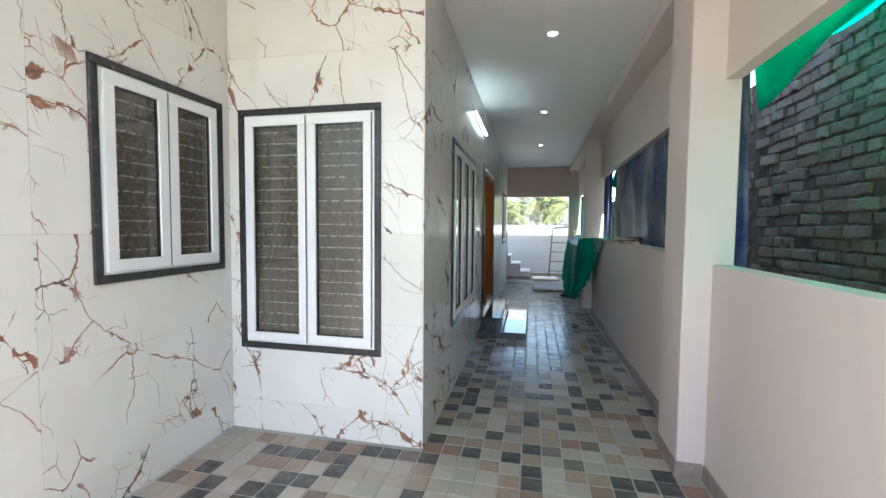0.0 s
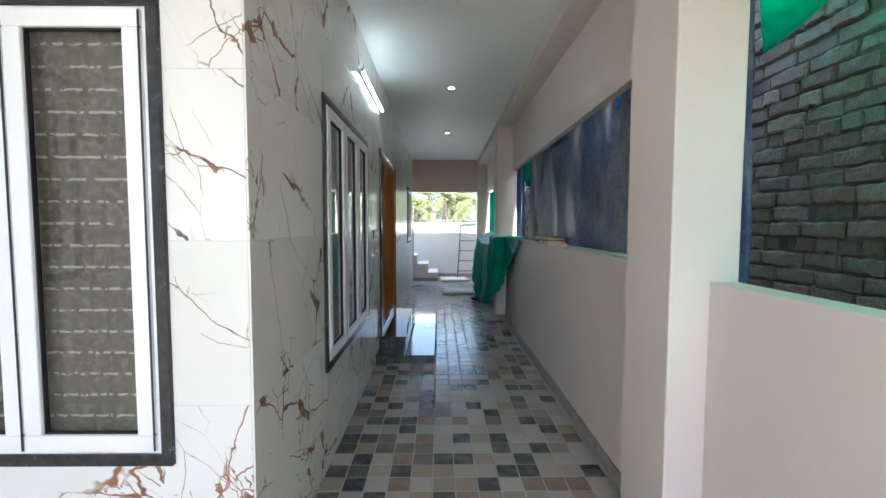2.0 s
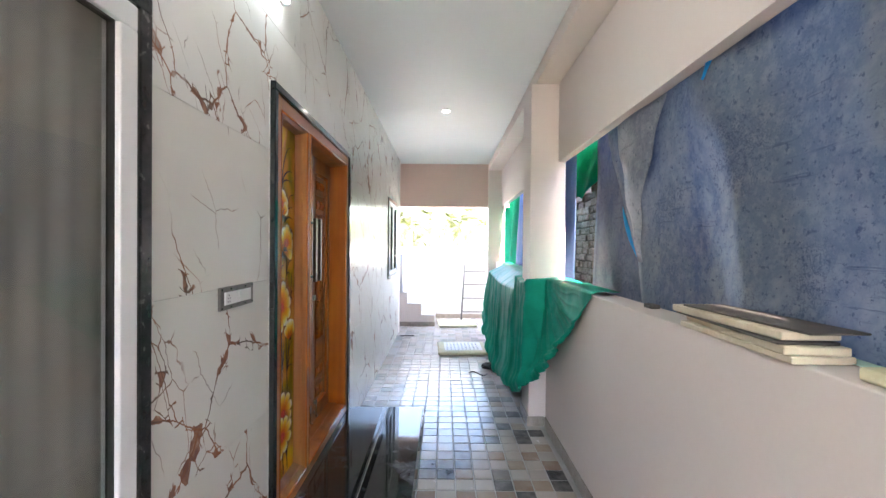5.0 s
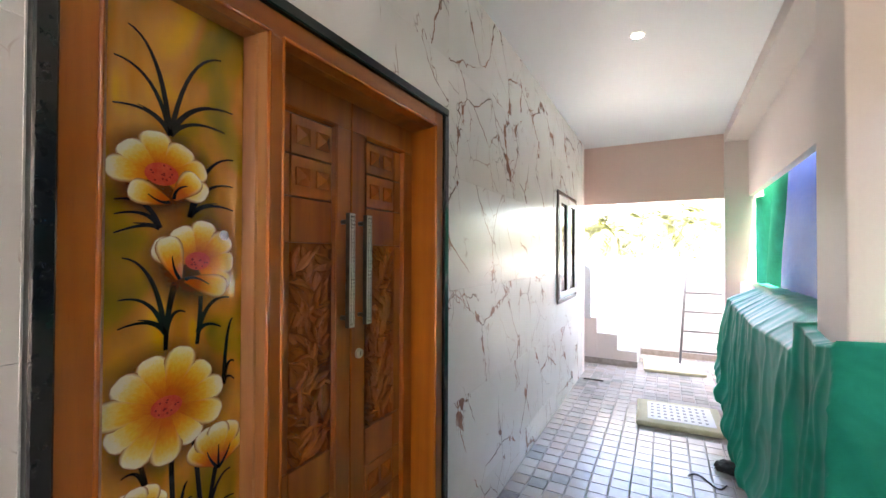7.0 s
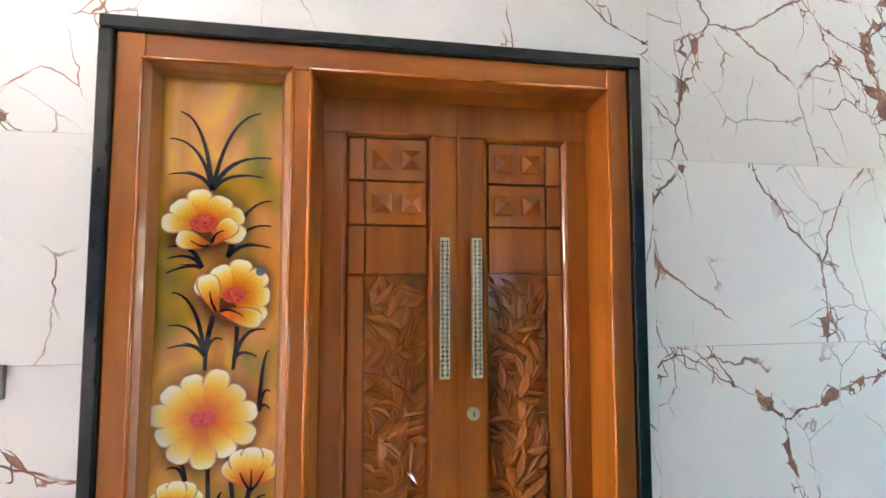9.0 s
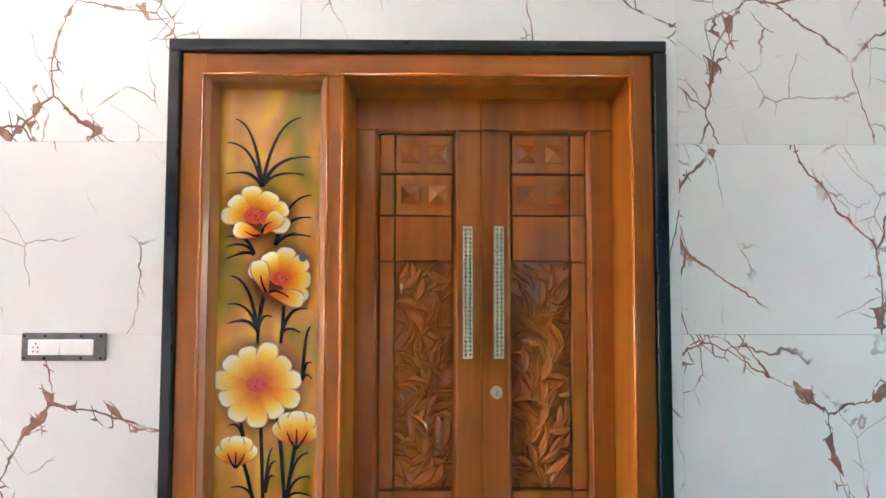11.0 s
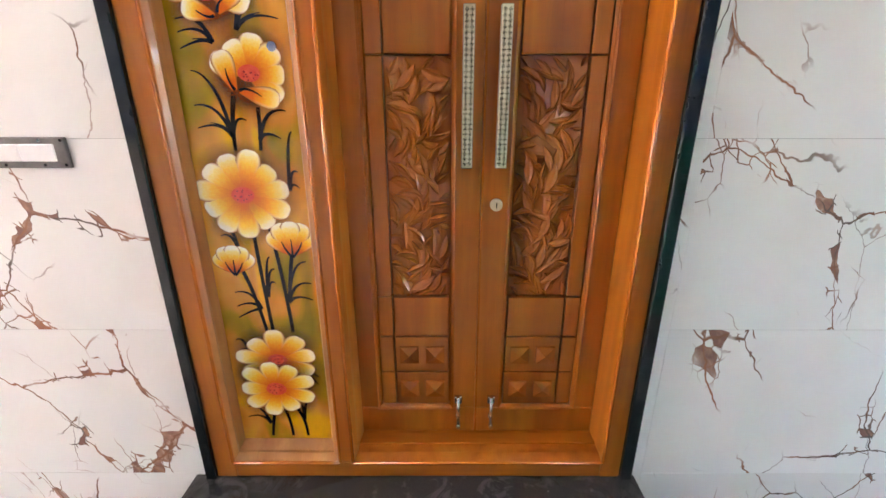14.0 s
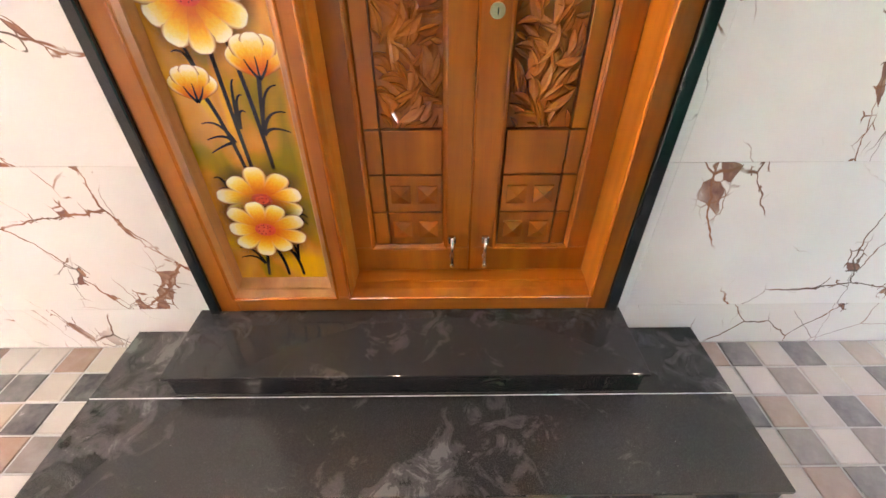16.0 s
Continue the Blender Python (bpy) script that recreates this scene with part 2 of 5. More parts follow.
def sheet(name, base, other, through=0.3, rough=0.45, scale=3.0, spots=(0.3, 0.3, 0.3), spot_amount=0.5, relief=0.4, glow_through=None):
    """Dusty woven plastic sheet that lets some light through."""
    m, ns, ls, b = material(name, rough)
    v = object_space(ns, ls)
    crumple = noise_out(ns, ls, v, scale, 6.0, 0.62, 0.8)
    scratch = noise_out(ns, ls, object_space(ns, ls, (1, 0.7, 1.5), (radians(-20), 0, 0)), 7.5, 10.0, 0.78, 0.9)
    flecks = noise_out(ns, ls, v, 30.0, 6.0, 0.78)
    c = ramp(ns, ls, crumple, [(0.32, base), (0.68, other)])
    d = ramp(ns, ls, scratch, [(0.4, (0, 0, 0)), (0.62, (spot_amount,) * 3)])
    col = mixed(ns, ls, d, c, spots)
    col = mixed(ns, ls, ramp(ns, ls, flecks, [(0.52, (0, 0, 0)), (0.68, (spot_amount * 0.6,) * 3)]), col, base)
    ls.new(col, b.inputs["Base Color"])
    bump(ns, ls, b, math_node(ns, ls, "ADD", crumple, math_node(ns, ls, "MULTIPLY", scratch, 0.5)), relief, 0.02)
    tr = ns.new("ShaderNodeBsdfTranslucent")
    if glow_through:
        tr.inputs[0].default_value = (*glow_through, 1)
    else:
        ls.new(c, tr.inputs[0])
    mx = ns.new("ShaderNodeMixShader")
    mx.inputs[0].default_value = through
    ls.new(b.outputs[0], mx.inputs[1])
    ls.new(tr.outputs[0], mx.inputs[2])
    ls.new(mx.outputs[0], ns["Material Output"].inputs[0])
    return m


def crackled_sheet(name, deep, grey, pale, through, pale_amount, lit, rough=0.45):
    """Old tarpaulin: blue worn to grey, with crackle, scratches and dust."""
    m, ns, ls, b = material(name, rough)
    v = object_space(ns, ls)
    warp = node(ns, "ShaderNodeTexNoise", Scale=9.0, Detail=4.0, Roughness=0.7)
    ls.new(v, warp.inputs["Vector"])
    bent = ns.new("ShaderNodeVectorMath")
    bent.operation = "MULTIPLY_ADD"
    bent.inputs[1].default_value = (0.34,) * 3
    ls.new(warp.outputs["Color"], bent.inputs[0])
    ls.new(v, bent.inputs[2])
    cells = node(ns, "ShaderNodeTexVoronoi", Scale=17.0)
    cells.feature = "DISTANCE_TO_EDGE"
    ls.new(bent.outputs[0], cells.inputs["Vector"])
    worn = noise_out(ns, ls, object_space(ns, ls, (1, 1, 0.5), (radians(28), 0, 0)), 1.3, 6.0, 0.66, 0.7)
    c = ramp(ns, ls, worn, [(0.37, deep), (0.46, tuple(0.35 * p + 0.65 * q for p, q in zip(deep, grey))), (0.54, grey)])
    c = mixed(ns, ls, ramp(ns, ls, noise_out(ns, ls, v, 21.0, 5.0, 0.75), [(0.45, (0, 0, 0)), (0.62, (pale_amount * 0.55,) * 3)]), c, pale)
    dust = noise_out(ns, ls, object_space(ns, ls, (1, 1, 0.7), (radians(-30), 0, 0)), 2.1, 7.0, 0.7, 0.4)
    c = mixed(ns, ls, ramp(ns, ls, dust, [(0.46, (0, 0, 0)), (0.62, (pale_amount * 1.2,) * 3)]), c, pale)
    dark = tuple(0.4 * p for p in deep)
    zone = ramp(ns, ls, noise_out(ns, ls, v, 2.6, 2.0), [(0.49, (0, 0, 0)), (0.62, (0.6,) * 3)])
    crack = math_node(ns, ls, "MULTIPLY", ramp(ns, ls, cells.outputs["Distance"], [(0.015, (1, 1, 1)), (0.08, (0, 0, 0))]), zone)
    c = mixed(ns, ls, crack, c, dark)
    lines = ramp(ns, ls, noise_out(ns, ls, object_space(ns, ls, (1, 1.6, 30)), 1.6, 4.0, 0.7), [(0.60, (0, 0, 0)), (0.68, (0.6,) * 3)])
    c = mixed(ns, ls, math_node(ns, ls, "MULTIPLY", lines, ramp(ns, ls, noise_out(ns, ls, v, 1.9, 2.0, 0.5, 0.3), [(0.5, (0, 0, 0)), (0.6, (1, 1, 1))])), c, dark)
    flecks = ramp(ns, ls, noise_out(ns, ls, v, 44.0, 4.0, 0.72), [(0.57, (0, 0, 0)), (0.66, (0.75,) * 3)])
    c = mixed(ns, ls, flecks, c, dark)
    ls.new(c, b.inputs["Base Color"])
    bump(ns, ls, b, math_node(ns, ls, "ADD", worn, math_node(ns, ls, "MULTIPLY", dust, 0.6)), 0.5, 0.02)
    tr = ns.new("ShaderNodeBsdfTranslucent")
    ls.new(mixed(ns, ls, 0.5, c, lit), tr.inputs[0])
    mx = ns.new("ShaderNodeMixShader")
    mx.inputs[0].default_value = through
    ls.new(b.outputs[0], mx.inputs[1])
    ls.new(tr.outputs[0], mx.inputs[2])
    ls.new(mx.outputs[0], ns["Material Output"].inputs[0])
    return m


def petal_paint():
    """Airbrushed petal: orange at the heart, yellow body, cream rim and a thin umber outline."""
    m, ns, ls, b = material("petal_paint", 0.16, 0.0, 0.15)
    uv = ns.new("ShaderNodeTexCoord")
    sep = ns.new("ShaderNodeSeparateXYZ")
    ls.new(uv.outputs["UV"], sep.inputs[0])
    info = ns.new("ShaderNodeNewGeometry")
    streaks = noise_out(ns, ls, uv.outputs["UV"], 11.0, 2.0)
    shift = math_node(ns, ls, "MULTIPLY", math_node(ns, ls, "SUBTRACT", info.outputs["Random Per Island"], 0.5), 0.16)
    along = math_node(ns, ls, "ADD", math_node(ns, ls, "ADD", sep.outputs[1], shift), math_node(ns, ls, "MULTIPLY", math_node(ns, ls, "SUBTRACT", streaks, 0.5), 0.22))
    c = ramp(ns, ls, along, [(0.24, (0.74, 0.14, 0.005)), (0.48, (0.89, 0.33, 0.010)), (0.66, (0.94, 0.58, 0.04)), (0.82, (0.95, 0.80, 0.25)), (0.95, (0.96, 0.92, 0.68))])
    side = math_node(ns, ls, "MULTIPLY", math_node(ns, ls, "ABSOLUTE", math_node(ns, ls, "SUBTRACT", sep.outputs[0], 0.5)), 2.0)
    pale = math_node(ns, ls, "MULTIPLY", ramp(ns, ls, side, [(0.6, (0, 0, 0)), (0.9, (0.5,) * 3)]), ramp(ns, ls, sep.outputs[1], [(0.35, (0, 0, 0)), (0.7, (1, 1, 1))]))
    c = mixed(ns, ls, pale, c, (0.96, 0.90, 0.60))
    line = math_node(ns, ls, "MAXIMUM", ramp(ns, ls, side, [(0.76, (0, 0, 0)), (0.98, (0.95,) * 3)]), ramp(ns, ls, sep.outputs[1], [(0.975, (0, 0, 0)), (0.995, (0.7,) * 3)]))
    ls.new(mixed(ns, ls, line, c, (0.40, 0.13, 0.012)), b.inputs["Base Color"])
    return m


def amber_glass():
    """Back-painted panel in upright drifts of amber, tan and olive under clear gloss."""
    m, ns, ls, b = material("amber_painted_glass", 0.06, 0.0, 0.4)
    v = object_space(ns, ls, (1, 1.5, 0.7))
    c = ramp(ns, ls, noise_out(ns, ls, v, 4.6, 2.0, 0.5, 0.5), [(0.32, (0.24, 0.18, 0.004)), (0.42, (0.42, 0.25, 0.008)), (0.49, (0.66, 0.27, 0.025)), (0.56, (0.72, 0.33, 0.05)), (0.64, (0.86, 0.48, 0.012))])
    ls.new(mixed(ns, ls, ramp(ns, ls, noise_out(ns, ls, v, 9.0, 3.0), [(0.5, (0, 0, 0)), (0.75, (0.35,) * 3)]), c, (0.36, 0.13, 0.03)), b.inputs["Base Color"])
    return m


def clear_glass(name, tint, rough=0.02):
    m, ns, ls, b = material(name, rough)
    b.inputs["Transmission Weight"].default_value = 1.0
    b.inputs["IOR"].default_value = 1.5
    b.inputs["Base Color"].default_value = (*tint, 1)
    return m


def glow(name, colour, strength):
    m, ns, ls, b = material(name, 0.4)
    b.inputs["Base Color"].default_value = (0.9, 0.9, 0.9, 1)
    b.inputs["Emission Color"].default_value = (*colour, 1)
    b.inputs["Emission Strength"].default_value = strength
    return m


def old_brick():
    """Damp weathered brick: dark faces from umber to slate, lime bloom and worn arrises."""
    m, ns, ls, b = material("weathered_brick", 0.6)
    info = ns.new("ShaderNodeObjectInfo")
    geo = ns.new("ShaderNodeNewGeometry")
    pick = math_node(ns, ls, "FRACT", math_node(ns, ls, "ADD", math_node(ns, ls, "MULTIPLY", info.outputs["Random"], 5.7), geo.outputs["Random Per Island"]))
    c = ramp(ns, ls, pick, [(0.0, (0.06, 0.052, 0.042)), (0.3, (0.125, 0.088, 0.062)), (0.5, (0.085, 0.08, 0.066)), (0.75, (0.14, 0.118, 0.092)), (0.9, (0.175, 0.165, 0.14)), (1.0, (0.075, 0.062, 0.046))])
    v = object_space(ns, ls)
    grime = noise_out(ns, ls, v, 8.0, 6.0, 0.72)
    small = noise_out(ns, ls, v, 48.0, 5.0, 0.75)
    c = mixed(ns, ls, ramp(ns, ls, grime, [(0.50, (0, 0, 0)), (0.70, (0.7,) * 3)]), c, (0.27, 0.265, 0.25))
    c = mixed(ns, ls, ramp(ns, ls, small, [(0.48, (0, 0, 0)), (0.72, (0.75,) * 3)]), c, (0.045, 0.04, 0.036))
    ls.new(c, b.inputs["Base Color"])
    ls.new(math_node(ns, ls, "ADD", math_node(ns, ls, "MULTIPLY", grime, 0.5), 0.22), b.inputs["Roughness"])
    bump(ns, ls, b, math_node(ns, ls, "ADD", small, math_node(ns, ls, "MULTIPLY", grime, 1.4)), 0.8, 0.014)
    return m


MARBLE = marble()
PAINT_PINK = speckled("blush_wall_paint", (0.62, 0.545, 0.505), (0.65, 0.575, 0.535), 0.55, 1.2, 60, 0.06)
PAINT_BEAM = speckled("rose_beam_paint", (0.60, 0.43, 0.365), (0.63, 0.46, 0.39), 0.6, 1.2, 60, 0.06)
PAINT_WHITE = speckled("white_wall_paint", (0.76, 0.75, 0.74), (0.81, 0.80, 0.79), 0.6, 1.4, 50, 0.1)
PAINT_TERRACE = speckled("terrace_paint", (0.50, 0.52, 0.53), (0.58, 0.60, 0.61), 0.7, 1.6, 50, 0.15)
LADDER_GREY = speckled("dull_aluminium", (0.06, 0.06, 0.063), (0.11, 0.11, 0.113), 0.4, 20, 200, 0.03, metal=0.4)
PAINT_CEILING = speckled("white_ceiling_paint", (0.74, 0.75, 0.75), (0.78, 0.785, 0.785), 0.5, 0.9, 80, 0.03)
PLASTER = speckled("grey_plaster", (0.36, 0.35, 0.33), (0.45, 0.43, 0.41), 0.85, 2, 40, 0.3)
GROUT = speckled("cement_grout", (0.23, 0.225, 0.21), (0.33, 0.32, 0.30), 0.75, 3, 90, 0.3)
GROUT_PALE = speckled("pale_cement", (0.40, 0.39, 0.37), (0.62, 0.61, 0.59), 0.8, 9, 120, 0.3)
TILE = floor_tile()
SKIRT = speckled("brown_skirting_tile", (0.20, 0.165, 0.14), (0.33, 0.29, 0.255), 0.35, 14, 120, 0.1, per_piece=20)
GRANITE = granite()
UPVC = speckled("white_upvc", (0.80, 0.81, 0.83), (0.83, 0.84, 0.86), 0.3, 2, 60, 0.0)
TRIM_BLACK = speckled("black_granite_trim", (0.008, 0.012, 0.012), (0.012, 0.017, 0.017), 0.1, 30, 300, 0.0)
TRIM_DARK = speckled("dark_granite_trim", (0.018, 0.018, 0.02), (0.045, 0.045, 0.048), 0.25, 30, 300, 0.02)
GASKET = speckled("black_rubber_gasket", (0.015, 0.015, 0.015), (0.03, 0.03, 0.03), 0.6, 20, 90, 0.0)
GLASS = clear_glass("window_glass", (0.88, 0.89, 0.88))


def reflection_curtain():
    """Taupe curtain; its level rows of pale dashes are painted-on reflections in the panes."""
    m, ns, ls, b = material("curtain_with_reflections", 0.85)
    tc = ns.new("ShaderNodeTexCoord")
    sep = ns.new("ShaderNodeSeparateXYZ")
    ls.new(tc.outputs["Object"], sep.inputs[0])
    rows = math_node(ns, ls, "GREATER_THAN", math_node(ns, ls, "FRACT", math_node(ns, ls, "MULTIPLY", sep.outputs[2], 12.5)), 0.88)
    dash = math_node(ns, ls, "GREATER_THAN", noise_out(ns, ls, tc.outputs["Object"], 38.0, 1.0), 0.47)
    c = ramp(ns, ls, noise_out(ns, ls, tc.outputs["Object"], 40.0, 3.0), [(0.38, (0.155, 0.137, 0.105)), (0.52, (0.21, 0.187, 0.147)), (0.66, (0.30, 0.27, 0.22))])
    ls.new(mixed(ns, ls, math_node(ns, ls, "MULTIPLY", math_node(ns, ls, "MULTIPLY", rows, dash), 0.7), c, (0.80, 0.78, 0.72)), b.inputs["Base Color"])
    return m


CURTAIN_REFLECTIONS = reflection_curtain()
CURTAIN = speckled("taupe_curtain", (0.58, 0.57, 0.53), (0.66, 0.65, 0.60), 0.85, 5, 80, 0.1, stretch=(1, 1, 0.5))
TEAK = timber("teak_upright_grain", (0.34, 0.092, 0.008), (0.51, 0.160, 0.016))
TEAK_ACROSS = timber("teak_level_grain", (0.34, 0.092, 0.008), (0.51, 0.160, 0.016), 1)
TEAK_PALE = timber("pale_teak_bead", (0.33, 0.12, 0.028), (0.50, 0.23, 0.07))
TEAK_CARVED = timber("carved_teak", (0.36, 0.096, 0.012), (0.54, 0.168, 0.020), 2, 0.2, 0.65)
AMBER = amber_glass()
PETAL = petal_paint()


def halo_paint():
    """Umber spray that fades out to clear towards its rim."""
    m, ns, ls, b = material("umber_spray", 0.2)
    b.inputs["Base Color"].default_value = (0.19, 0.045, 0.004, 1)
    tc = ns.new("ShaderNodeTexCoord")
    sep = ns.new("ShaderNodeSeparateXYZ")
    ls.new(tc.outputs["UV"], sep.inputs[0])
    a = math_node(ns, ls, "MULTIPLY", ramp(ns, ls, sep.outputs[1], [(0.55, (0.85,) * 3), (0.98, (0, 0, 0))]), math_node(ns, ls, "ADD", 0.6, noise_out(ns, ls, tc.outputs["Object"], 300.0, 2.0)))
    ls.new(a, b.inputs["Alpha"])
    return m


HALO = halo_paint()
HEART = speckled("flower_heart_paint", (0.72, 0.05, 0.02), (0.84, 0.13, 0.05), 0.12, 60, 200, 0.0, coat=0.5)
INK = speckled("black_line_paint", (0.008, 0.008, 0.006), (0.016, 0.014, 0.010), 0.2, 30, 90, 0.0)
BUD_RED = speckled("dark_red_dot_paint", (0.25, 0.01, 0.01), (0.35, 0.02, 0.015), 0.2, 60, 200, 0.0)
STEEL = speckled("brushed_steel", (0.50, 0.50, 0.49), (0.62, 0.62, 0.61), 0.25, 30, 300, 0.02, metal=1.0)
BRASS = speckled("pale_brass", (0.50, 0.46, 0.32), (0.62, 0.58, 0.43), 0.4, 40, 300, 0.03, metal=0.45)
BRASS_DARK = speckled("dark_bronze", (0.10, 0.088, 0.06), (0.17, 0.15, 0.105), 0.3, 40, 300, 0.03, metal=0.7)
PLASTIC_WHITE = speckled("white_plastic", (0.78, 0.78, 0.77), (0.83, 0.83, 0.82), 0.25, 4, 60, 0.0)
PLASTIC_GREY = speckled("grey_switch_frame", (0.10, 0.095, 0.09), (0.16, 0.15, 0.14), 0.35, 20, 90, 0.02)
BRICK = old_brick()
MORTAR = speckled("crumbling_mortar", (0.04, 0.038, 0.033), (0.12, 0.115, 0.10), 0.9, 9, 80, 0.8)
TARP = crackled_sheet("dusty_blue_tarpaulin", (0.014, 0.03, 0.14), (0.10, 0.12, 0.17), (0.27, 0.28, 0.30), 0.3, 0.4, (0.10, 0.19, 0.36))
TARP_GREY = crackled_sheet("grey_film_sheet", (0.016, 0.045, 0.20), (0.125, 0.165, 0.235), (0.38, 0.41, 0.45), 0.35, 0.55, (0.10, 0.22, 0.42), 0.35)
# Lighter copy of the film colours, for its sunlit band.
FILM_LIT = crackled_sheet("lit_film", (0.07, 0.10, 0.20), (0.21, 0.235, 0.29), (0.55, 0.57, 0.61), 0.35, 0.6, (0.4, 0.45, 0.55), 0.3)
TARP_CYAN = sheet("bright_blue_film", (0.0, 0.24, 0.52), (0.03, 0.42, 0.70), 0.75, 0.4, 6.0, (0.05, 0.45, 0.72), 0.4, 0.4, (0.03, 0.50, 0.95))
TARP_PALE = sheet("pale_blue_sheet", (0.13, 0.22, 0.48), (0.20, 0.31, 0.56), 0.3, 0.5, 2.0, (0.4, 0.45, 0.6), 0.3, 0.3, (0.25, 0.33, 0.6))
TARP_BLUE = sheet("royal_blue_sheet", (0.005, 0.05, 0.26), (0.012, 0.10, 0.36), 0.45, 0.5, 2.4, (0.05, 0.13, 0.32), 0.4, 0.4, (0.015, 0.16, 0.40))
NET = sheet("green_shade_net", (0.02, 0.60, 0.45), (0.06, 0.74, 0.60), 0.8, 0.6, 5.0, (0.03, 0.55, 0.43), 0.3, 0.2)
# Pale green that imitates net-tinted sunlight on the sill.
SILL_LIGHT = sheet("green_sill_light", (0.34, 0.56, 0.45), (0.52, 0.70, 0.60), 0.3, 0.7, 6.0, (0.4, 0.55, 0.47), 0.4, 0.3)
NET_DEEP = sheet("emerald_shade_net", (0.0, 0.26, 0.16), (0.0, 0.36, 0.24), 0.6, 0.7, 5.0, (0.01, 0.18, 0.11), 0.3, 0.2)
CLOTH = sheet("emerald_sheet", (0.0, 0.25, 0.165), (0.003, 0.34, 0.235), 0.22, 0.4, 4.0, (0.0, 0.34, 0.22), 0.15, 0.06)
CLOTH.node_tree.nodes["Principled BSDF"].inputs["Specular IOR Level"].default_value = 0.14
for dull in (NET, NET_DEEP):
    dull.node_tree.nodes["Principled BSDF"].inputs["Specular IOR Level"].default_value = 0.06
TUBE = glow("lit_tube", (0.80, 0.95, 1.0), 3.0)
LED = glow("lit_downlight", (1.0, 0.97, 0.9), 2.5)
BARK = speckled("grey_bark", (0.20, 0.17, 0.13), (0.34, 0.29, 0.23), 0.85, 12, 90, 0.5, stretch=(3, 3, 0.5))
POLE_WOOD = speckled("peeled_pole_wood", (0.27, 0.20, 0.13), (0.56, 0.47, 0.36), 0.75, 7, 40, 0.8, stretch=(5, 5, 0.4))
FROND = speckled("palm_leaf", (0.05, 0.065, 0.022), (0.11, 0.12, 0.05), 0.45, 3, 30, 0.1)
SHRUB = speckled("shrub_leaf", (0.04, 0.06, 0.018), (0.08, 0.095, 0.035), 0.5, 3, 30, 0.1)
FROND.node_tree.nodes["Principled BSDF"].inputs["Specular IOR Level"].default_value = 0.12
EARTH = speckled("dry_earth", (0.27, 0.25, 0.22), (0.38, 0.36, 0.32), 0.95, 0.4, 20, 0.5)
PAPER = speckled("worn_paper", (0.50, 0.42, 0.30), (0.62, 0.55, 0.42), 0.8, 14, 90, 0.1)
CARD_DARK = speckled("dark_cover_card", (0.05, 0.045, 0.04), (0.12, 0.10, 0.085), 0.6, 12, 90, 0.1)
FOAM = speckled("yellowed_foam", (0.52, 0.48, 0.30), (0.64, 0.60, 0.42), 0.85, 8, 60, 0.3)
RAG = speckled("black_rag", (0.012, 0.012, 0.013), (0.035, 0.033, 0.032), 0.85, 14, 90, 0.3)


# ---- building helpers ----
def box(bm, x0, x1, y0, y1, z0, z1):
    vs = [bm.verts.new((x, y, z)) for z in (z0, z1) for y in (y0, y1) for x in (x0, x1)]
    for q in ((0, 2, 3, 1), (4, 5, 7, 6), (0, 1, 5, 4), (2, 6, 7, 3), (0, 4, 6, 2), (1, 3, 7, 5)):
        bm.faces.new([vs[k] for k in q])
    return vs


def wob(*p):
    return noise.noise(Vector(p))


def boxes(*dims):
    bm = bmesh.new()
    for d in dims:
        box(bm, *d)
    return bm


def rounded(bm, width=0.004, segments=2):
    bmesh.ops.bevel(bm, geom=list(bm.edges), offset=width, segments=segments, affect="EDGES", profile=0.5, clamp_overlap=True)
    return bm


def rod(bm, a, b, r0, r1=None, sides=12):
    """A round bar from a to b."""
    a, b = Vector(a), Vector(b)
    r1 = r0 if r1 is None else r1
    q = (b - a).to_track_quat("Z", "Y")
    rings = []
    for p, r in ((a, r0), (b, r1)):
        rings.append([bm.verts.new(p + q @ Vector((r * math.cos(k * math.tau / sides), r * math.sin(k * math.tau / sides), 0))) for k in range(sides)])
    for k in range(sides):
        f = bm.faces.new((rings[0][k], rings[0][(k + 1) % sides], rings[1][(k + 1) % sides], rings[1][k]))
        f.smooth = True
    bm.faces.new(rings[0][::-1])
    bm.faces.new(rings[1])
    return bm


def mesh_of(bm, mat, name):
    bmesh.ops.recalc_face_normals(bm, faces=list(bm.faces))
    me = bpy.data.meshes.new(name)
    bm.to_mesh(me)
    bm.free()
    if mat:
        me.materials.append(mat)
    return me


def part(name, bm, mat, parent=None, label=""):
    ob = new(name, mesh_of(bm, mat, name))
    if parent:
        ob.parent = parent
    if label:
        tagged(ob, label)
    return ob


def thing(name, label, category, group="", at=(0, 0, 0)):
    ob = new(name)
    ob.location = at
    return tagged(ob, label, category, group)


def fixed(name, bm, mat, label, category):
    return tagged(part(name, bm, mat), label, category, kind="structure")


def without(rect, holes):
    """The rectangles that remain of rect (a0, a1, b0, b1) outside the holes."""
    left = [rect]
    for h in holes:
        rest = []
        for a0, a1, b0, b1 in left:
            if h[0] >= a1 or h[1] <= a0 or h[2] >= b1 or h[3] <= b0:
                rest.append((a0, a1, b0, b1))
                continue
            if h[2] > b0:
                rest.append((a0, a1, b0, h[2]))
            if h[3] < b1:
                rest.append((a0, a1, h[3], b1))
            lo, hi = max(b0, h[2]), min(b1, h[3])
            if h[0] > a0:
                rest.append((a0, h[0], lo, hi))
            if h[1] < a1:
                rest.append((h[1], a1, lo, hi))
        left = rest
    return left


